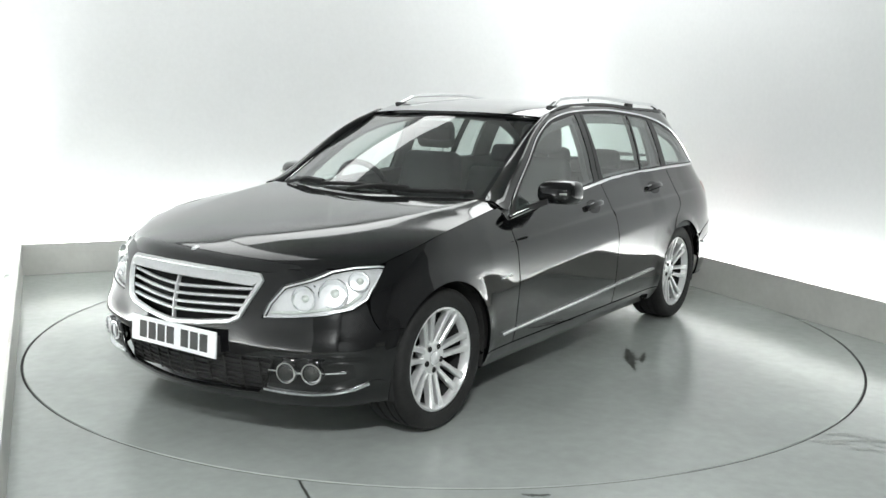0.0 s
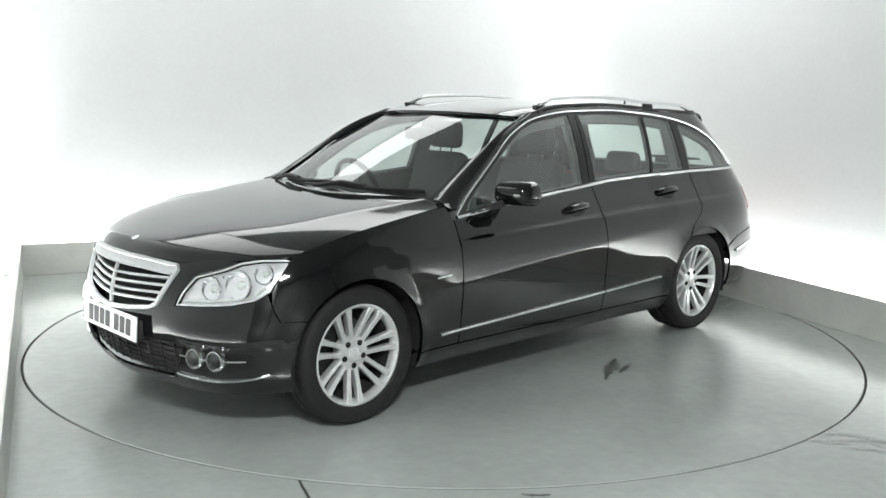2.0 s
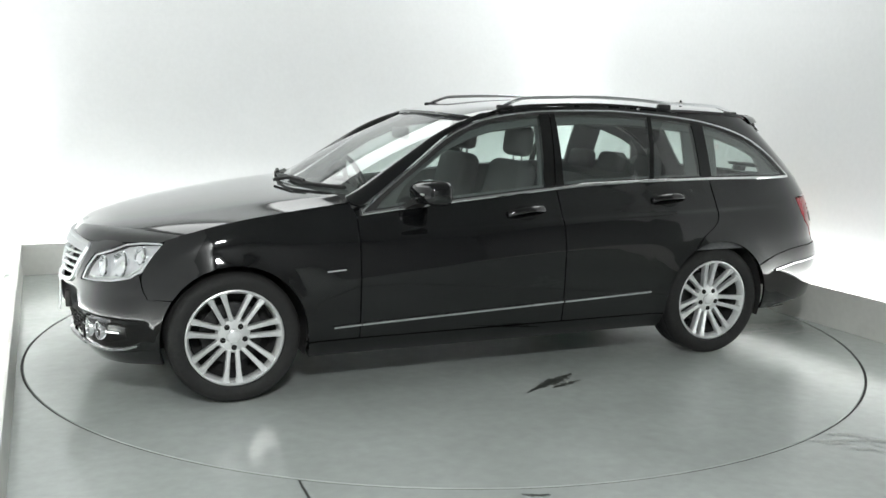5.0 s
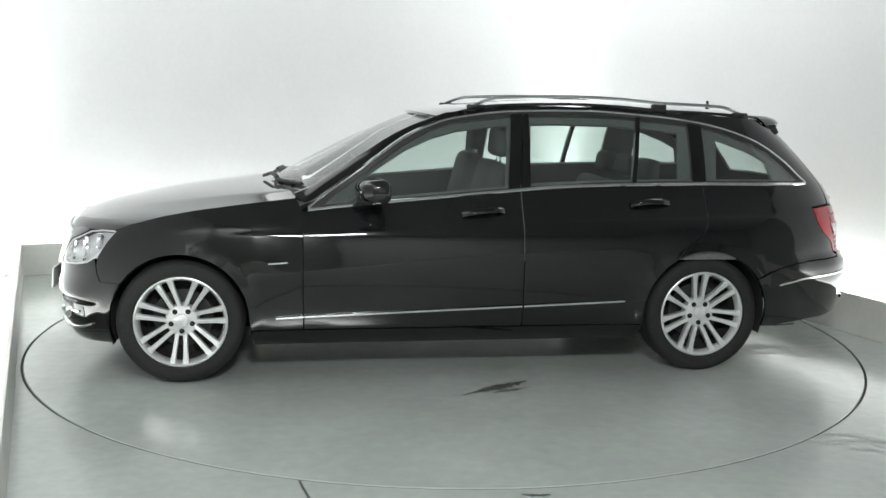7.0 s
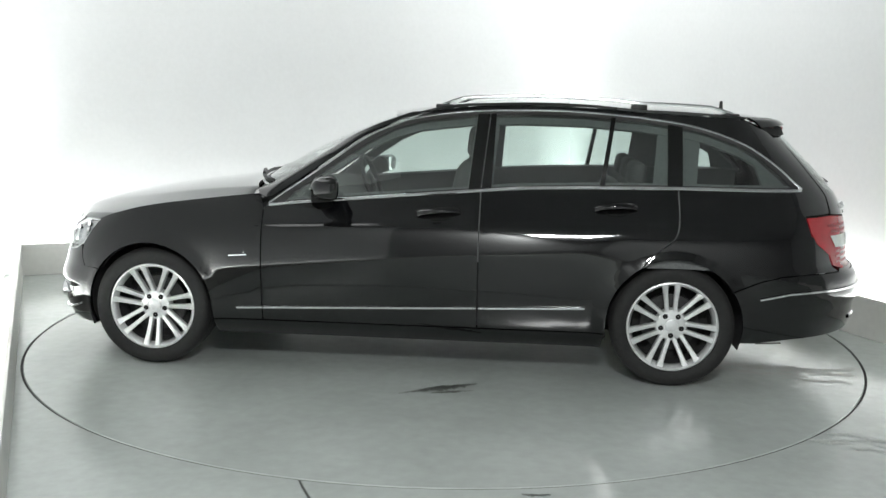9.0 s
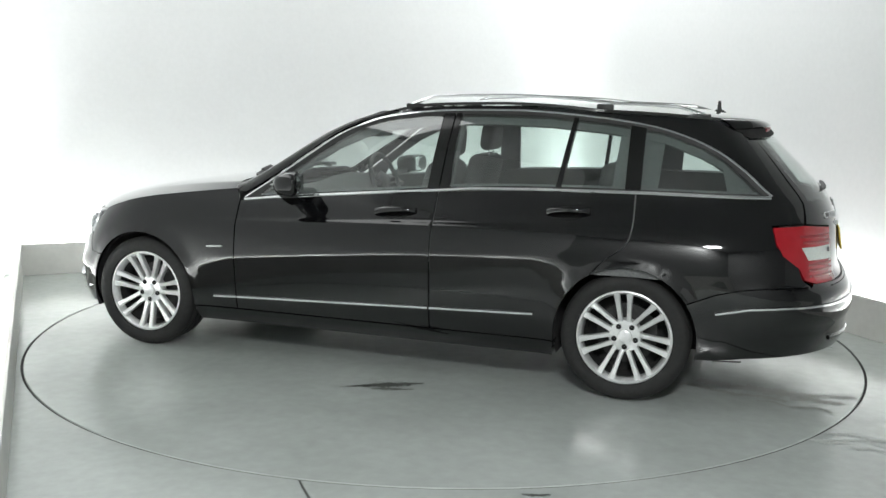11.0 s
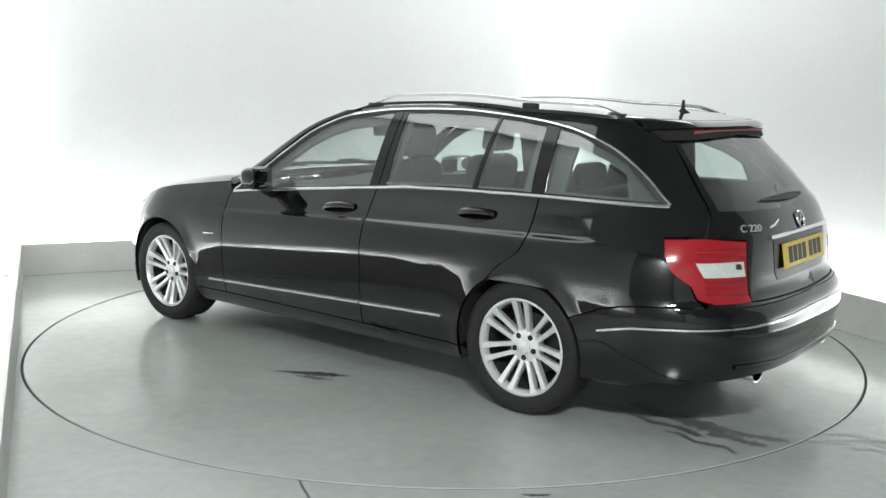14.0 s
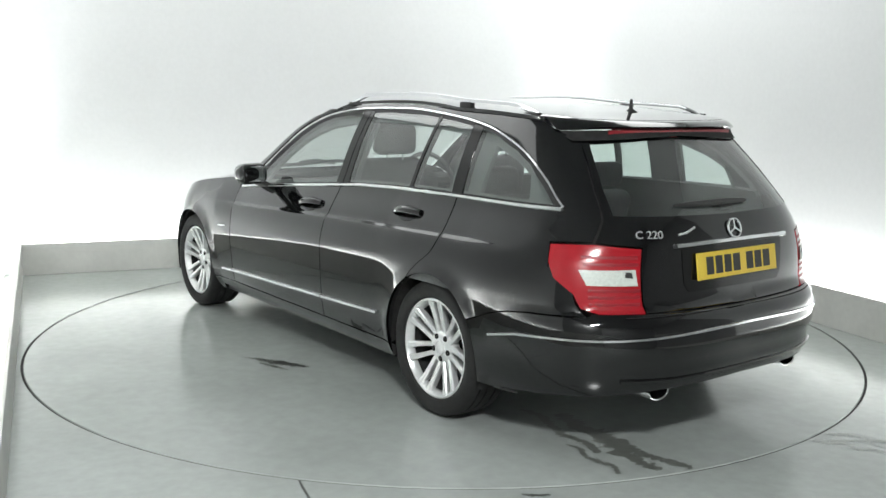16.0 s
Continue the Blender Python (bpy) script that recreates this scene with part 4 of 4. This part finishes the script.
for y in (0.37, -0.37):
    seat = part("front_seat", cushion(-0.25, 0.28, y - 0.26, y + 0.26, 0.42, 0.58), CLOTH, car, "dark upholstered front seat")
    part("backrest", cushion(-0.22, -0.09, y - 0.25, y + 0.25, 0.50, 1.13, -14, 0.055, 0.22), CLOTH, seat)
    part("headrest", cushion(-0.365, -0.275, y - 0.13, y + 0.13, 1.135, 1.31, -6, 0.04, 0.12), CLOTH, seat)
    for k in (-0.05, 0.05):
        part("headrest_post", lathe([(0.006, 1.06), (0.006, 1.17)], 8, Matrix.Translation((-0.325, y + k, 0))), CHROME, seat)
bench = part("rear_bench", cushion(-0.95, -0.45, -0.62, 0.62, 0.42, 0.58), CLOTH, car, "dark upholstered rear bench")
part("backrest", cushion(-1.08, -0.95, -0.62, 0.62, 0.50, 0.985, -17, 0.055), CLOTH, bench)
for y in (0.36, 0.0, -0.36):
    part("headrest", cushion(-1.245, -1.155, y - 0.125, y + 0.125, 1.00, 1.13, -8, 0.035, 0.15), CLOTH, bench)
wheel_pts = [Vector((0.40 + 0.065 * math.sin(a), -0.37 + 0.185 * math.cos(a), 0.905 + 0.172 * math.sin(a))) for a in [2 * math.pi * i / 40 for i in range(40)]]
steer = part("steering_wheel", sweep(wheel_pts, [Vector((-0.93, 0, 0.36))] * 40, round_profile(0.016), True), BLACK, car, "black steering wheel")
part("wheel_boss", lathe([(0.001, 0.02), (0.05, 0.018), (0.075, 0.0), (0.05, -0.04), (0.001, -0.05)], 20, Matrix.Translation((0.405, -0.37, 0.90)) @ Vector((-0.93, 0, 0.36)).to_track_quat("Z", "Y").to_matrix().to_4x4()), BLACK, steer)
for y0, y1, z0, z1 in ((-0.53, -0.43, 0.89, 0.915), (-0.31, -0.21, 0.89, 0.915)):
    part("wheel_spoke", box(0.395, 0.412, y0, y1, z0, z1, 0.005), BLACK, steer)
part("rear_view_mirror", box(0.24, 0.265, -0.12, 0.12, 1.215, 1.285, 0.012), BLACK, car, "black rear-view mirror")
for m in sides:
    g = -1 if m else 1
    for x, w in ((-0.365, 0.13), (-1.37, 0.22)):
        f = lambda u, v, x=x, w=w: (lambda p: Vector((p.x, g * (p.y - 0.045), p.z)))(skin(sx(x - 0.035 * u + w * (v - 0.5), 0.97 + 0.43 * u), 0.97 + 0.42 * u))
        part("pillar_lining", grid_mesh("pillar_lining", f, 8, 3, TRIMG, 0.02), TRIMG, car, "dark pillar lining")
    ring_out = [X(x, BELT(x) - 0.01) for x in (0.70, 0.4, 0.0, -0.4, -0.8, -1.2, -1.6, -1.985)] + [X(x, TOPLINE(x) + 0.005) for x in (-1.95, -1.85, -1.74, -1.6, -1.4, -1.19, -0.91, -0.6, -0.32, -0.04, 0.1, 0.24, 0.37, 0.51, 0.64)]
    ring_in = [X(x, BELT(x) + 0.022) for x in (0.56, 0.4, 0.0, -0.4, -0.8, -1.2, -1.6, -1.82)] + [X(x, TOPLINE(x) - 0.055) for x in (-1.79, -1.74, -1.68, -1.55, -1.4, -1.19, -0.91, -0.6, -0.32, -0.04, 0.1, 0.24, 0.37, 0.48)]
    part("window_lining", patch("window_lining", ring_out[::-1], TRIMG, holes=[ring_in[::-1]], mirror=m, skirt=0.02, out=-0.035), TRIMG, car, "grey lining round the side windows")
    f = lambda u, v: (lambda p: Vector((p.x, g * (p.y - 0.04), p.z)))(skin(sx(0.74 - 2.72 * v, 0.62 + (BELT(0.74 - 2.72 * v) - 0.62) * u), 0.62 + (BELT(0.74 - 2.72 * v) - 0.605) * u))
    part("door_lining", grid_mesh("door_lining", f, 4, 24, TRIMG, 0.02), TRIMG, car, "dark door lining")

# ---- fittings ----
for m in sides:
    g = -1 if m else 1
    # door mirrors
    bm = box(0.365, 0.510, 0.785, 0.975, 0.925, 1.055, 0.045, 4)
    for v in bm.verts:
        k = (v.co.x - 0.365) / 0.145
        v.co.z = 0.985 + (v.co.z - 0.985) * (1 - 0.28 * k * k)
        v.co.x += -0.05 * ((v.co.y - 0.785) / 0.19) ** 2
        v.co.y *= g
    mirror_part = part("door_mirror", bm, PAINT, car, "black door mirror", angle=60)
    part("mirror_glass", box(0.352, 0.360, *sorted((g * 0.815, g * 0.945)), 0.942, 1.035, 0.003, 1, Matrix.Translation((0.356, g * 0.88, 0)) @ Matrix.Rotation(radians(g * 8), 4, "Z") @ Matrix.Translation((-0.356, -g * 0.88, 0))), CHROME, mirror_part, "mirror glass")
    ft = [Vector((0.47, g * 0.74, 0.905)), Vector((0.465, g * 0.79, 0.925)), Vector((0.45, g * 0.84, 0.95))]
    part("mirror_foot", sweep(ft, [Vector((0, 0, 1))] * 3, [(-0.05, -0.018), (0.05, -0.018), (0.05, 0.012), (0.0, 0.02), (-0.05, 0.012)]), BLACK, mirror_part)
    part("indicator", box(0.478, 0.486, *sorted((g * 0.86, g * 0.95)), 0.985, 0.993, 0.002, 1), CLEARLENS, mirror_part)
    # handles in their dishes
    for (x0, z0), (x1, z1), nm in (((-0.05, 0.856), (-0.275, 0.876), "front"), ((-0.965, 0.905), (-1.18, 0.918), "rear")):
        cx, cz = (x0 + x1) / 2, (z0 + z1) / 2
        dish = [X(cx + 0.075 * math.cos(a), cz - 0.004 + 0.036 * math.sin(a)) for a in [2 * math.pi * i / 20 for i in range(20)]]
        h = part("door_handle", patch("door_handle", dish, GLOSS, mirror=m, skirt=0, out=0.002, step=0.03), GLOSS, car, "black door handle with a bright edge")
        pts = [X(x0 + (x1 - x0) * i / 8, z0 + (z1 - z0) * i / 8) for i in range(9)]
        p3 = [skin(*q) + normal_at(*q) * (0.006 + 0.030 * math.sin(math.pi * i / 8) ** 0.6) for i, q in enumerate(pts)]
        n3 = [normal_at(*q) for q in pts]
        if m:
            p3 = [Vector((a.x, -a.y, a.z)) for a in p3]
            n3 = [Vector((a.x, -a.y, a.z)) for a in n3]
        part("grip", sweep(p3, n3, [(-0.014, -0.006), (0.014, -0.006), (0.016, 0.002), (0.008, 0.008), (-0.008, 0.008), (-0.016, 0.002)]), PAINT, h)
    # roof rails
    xs = [-0.10 - 1.62 * i / 30 for i in range(31)]
    pts = []
    for i, x in enumerate(xs):
        k = i / 30
        lift = 0.045 * min(1, math.sin(math.pi * k) * 3.2) ** 0.7 if 0 < k < 1 else 0.0
        z = roof_z(x)
        pts.append(Vector((x, g * (skin(sx(x, z), z).y - 0.035), z + 0.004 + lift)))
    rail = part("roof_rail", sweep(pts, [Vector((0, 0, 1))] * 31, [(-0.010, -0.009), (0.010, -0.009), (0.012, 0.0), (0.008, 0.008), (-0.008, 0.008), (-0.012, 0.0)]), CHROME, car, "polished aluminium roof rail")
    for x, w in ((-0.16, 0.10), (-1.19, 0.085), (-1.66, 0.10)):
        z = roof_z(x)
        y = skin(sx(x, z), z).y - 0.035
        part("rail_foot", box(x - w / 2, x + w / 2, *sorted((g * (y - 0.014), g * (y + 0.016))), z - 0.008, z + 0.042 - 0.018 * (w > 0.09), 0.008), BLACK, rail, "black rail foot")

# antenna, wipers, washer jets
part("antenna", lathe([(0.001, 0.075), (0.006, 0.072), (0.009, 0.03), (0.030, 0.014), (0.036, 0.0)], 16, Matrix.Translation((-1.72, 0, 1.392)) @ Matrix.Diagonal((1.3, 0.6, 1, 1))), BLACK, car, "short black roof antenna")
for y0, y1 in ((0.02, 0.60), (-0.50, 0.06)):
    pts = []
    for i in range(13):
        y = y0 + (y1 - y0) * i / 12
        u = 0.055 + 0.035 * abs(i / 12 - 0.5)
        p = screen(u, 0.5 + y / 0.66 / 2)
        pts.append(p + Vector((0.008, 0, 0.008)))
    w = part("windscreen_wiper", sweep(pts, [Vector((0.5, 0, 0.85))] * 13, bar_profile(0.016, 0.014)), BLACK, car, "black windscreen wiper")
    arm = [screen(0.02, 0.5 + (y0 - 0.02) / 1.32) + Vector((0.03, 0, 0.012)), pts[3] + Vector((0.015, 0, 0.016)), pts[6] + Vector((0, 0, 0.014))]
    part("wiper_arm", sweep(arm, [Vector((0.5, 0, 0.85))] * 3, bar_profile(0.02, 0.012)), BLACK, w)


# ---- marks on the floor ----
def blob(points, z, seed, rough=0.35):
    """A ragged flat mark along a line of (x, y, half width)."""
    rnd = random.Random(seed)
    line = smooth_line(points, 10)
    bm = bmesh.new()
    rows = []
    n = len(line)
    for i, (x, y, w) in enumerate(line):
        a, b = line[max(i - 1, 0)], line[min(i + 1, n - 1)]
        d = Vector((b[0] - a[0], b[1] - a[1])).normalized()
        k = 0.0 if i in (0, n - 1) else 1.0
        w0, w1 = w * (1 + rnd.uniform(-rough, rough)) * k + 0.001, w * (1 + rnd.uniform(-rough, rough)) * k + 0.001
        rows.append((bm.verts.new((x - d.y * w0, y + d.x * w0, z)), bm.verts.new((x + d.y * w1, y - d.x * w1, z))))
    for p, q in zip(rows, rows[1:]):
        bm.faces.new((p[0], p[1], q[1], q[0]))
    bmesh.ops.recalc_face_normals(bm, faces=bm.faces)
    return bm


def mark(name, bm, mat, parent, label=""):
    me = bpy.data.meshes.new(name)
    bm.to_mesh(me)
    bm.free()
    me.materials.append(mat)
    ob = new(name, me)
    ob.parent = parent
    return tagged(ob, label)


mark("oil_stain", blob([(0.10, 1.35, 0.004), (0.02, 1.30, 0.010), (-0.05, 1.26, 0.024), (-0.13, 1.22, 0.030), (-0.20, 1.18, 0.022), (-0.28, 1.13, 0.005)], 0.0012, 3, 0.6), STAINM, turntable, "dark oil stain")
mark("oil_stain", blob([(-0.06, 1.32, 0.004), (-0.14, 1.29, 0.014), (-0.20, 1.27, 0.010), (-0.27, 1.25, 0.003)], 0.0016, 5, 0.6), STAINM, turntable, "dark oil stain")
floor_ob = bpy.data.objects["floor"]
un = ROOM.inverted()


def floor_pts(*pts):
    return [(*(un @ Vector((x, y, 0))).xy, w) for x, y, w in pts]


rnd = random.Random(4)
for i in range(9):
    x, y = 1.70 + 0.035 * i + rnd.uniform(-0.03, 0.03), -1.80 - 0.025 * i + rnd.uniform(-0.10, 0.08)
    w = rnd.uniform(0.008, 0.022)
    mark("scuff", blob(floor_pts((x - 0.07, y + 0.02, 0.003), (x - 0.03, y, w), (x + 0.02, y + 0.01, w * 0.7), (x + 0.08, y - 0.03, 0.003)), 0.0010 + 0.0002 * i, 30 + i, 0.8), SCUFFM, floor_ob, "grey scuff marks")
mark("floor_joint", blob(floor_pts((-0.545, -2.41, 0.003), (-0.52, -2.48, 0.004), (-0.48, -2.58, 0.004), (-0.40, -2.8, 0.003)), 0.0012, 10, 0.2), STAINM, floor_ob, "dark joint in the floor")
mark("scuff", blob(floor_pts((0.30, -2.50, 0.004), (0.35, -2.51, 0.010), (0.41, -2.50, 0.004)), 0.0012, 11, 0.5), STAINM, floor_ob, "dark chip in the floor paint")
# tyre smears that also paint in the shade below the rear bumper
for i, (x0, y0, x1, y1, w) in enumerate(((-1.60, 0.52, -2.32, 0.68, 0.05), (-1.75, 0.60, -2.38, 0.56, 0.025), (-1.45, 0.62, -2.05, 0.74, 0.02), (-1.9, 0.78, -2.25, 0.82, 0.012))):
    pts = [(x0 + (x1 - x0) * k / 5, y0 + (y1 - y0) * k / 5 + 0.02 * math.sin(k * 2.1 + i), w * (0.5 + 0.5 * math.sin(math.pi * (k + 0.4) / 6))) for k in range(6)]
    mark("shaded_smear", blob(pts, 0.0010 + 0.0003 * i, 20 + i, 0.7), SMEAR_SHADE, turntable, "grey tyre smears, darkened for the shade under the bumper")


# ---- what moves ----
PIVOT = Vector((-0.1117, -0.1493))   # from the car's origin to the turntable's axis
ANGLES = [(0.0, 235.18), (0.5, 233.39), (1.0, 230.45), (1.5, 227.07), (2.0, 223.53), (2.5, 219.99), (3.0, 216.54), (3.5, 213.07), (4.0, 209.57), (4.5, 206.03), (5.0, 202.48), (5.5, 198.94), (6.0, 195.39), (6.5, 191.90), (7.0, 188.34), (7.5, 184.87), (8.0, 181.49), (8.5, 178.21), (9.0, 174.77), (9.5, 171.46), (10.0, 168.11), (10.5, 164.76), (11.0, 161.41), (11.5, 158.19), (12.0, 154.64), (12.5, 151.36), (13.0, 148.14), (13.5, 144.80), (14.0, 141.37), (14.5, 137.92), (15.0, 134.45), (15.5, 130.93), (16.0, 127.35)]


def motions():
    turn_rows, car_rows = [], []
    for t, a in ANGLES:
        q = Matrix.Rotation(radians(a), 2) @ -PIVOT
        turn_rows.append((t, pose(0, 0, 0, 0, 0, a)))
        car_rows.append((t, pose(q.x, q.y, 0, 0, 0, a)))
    walk(turntable, turn_rows)
    walk(car, car_rows)


motions()
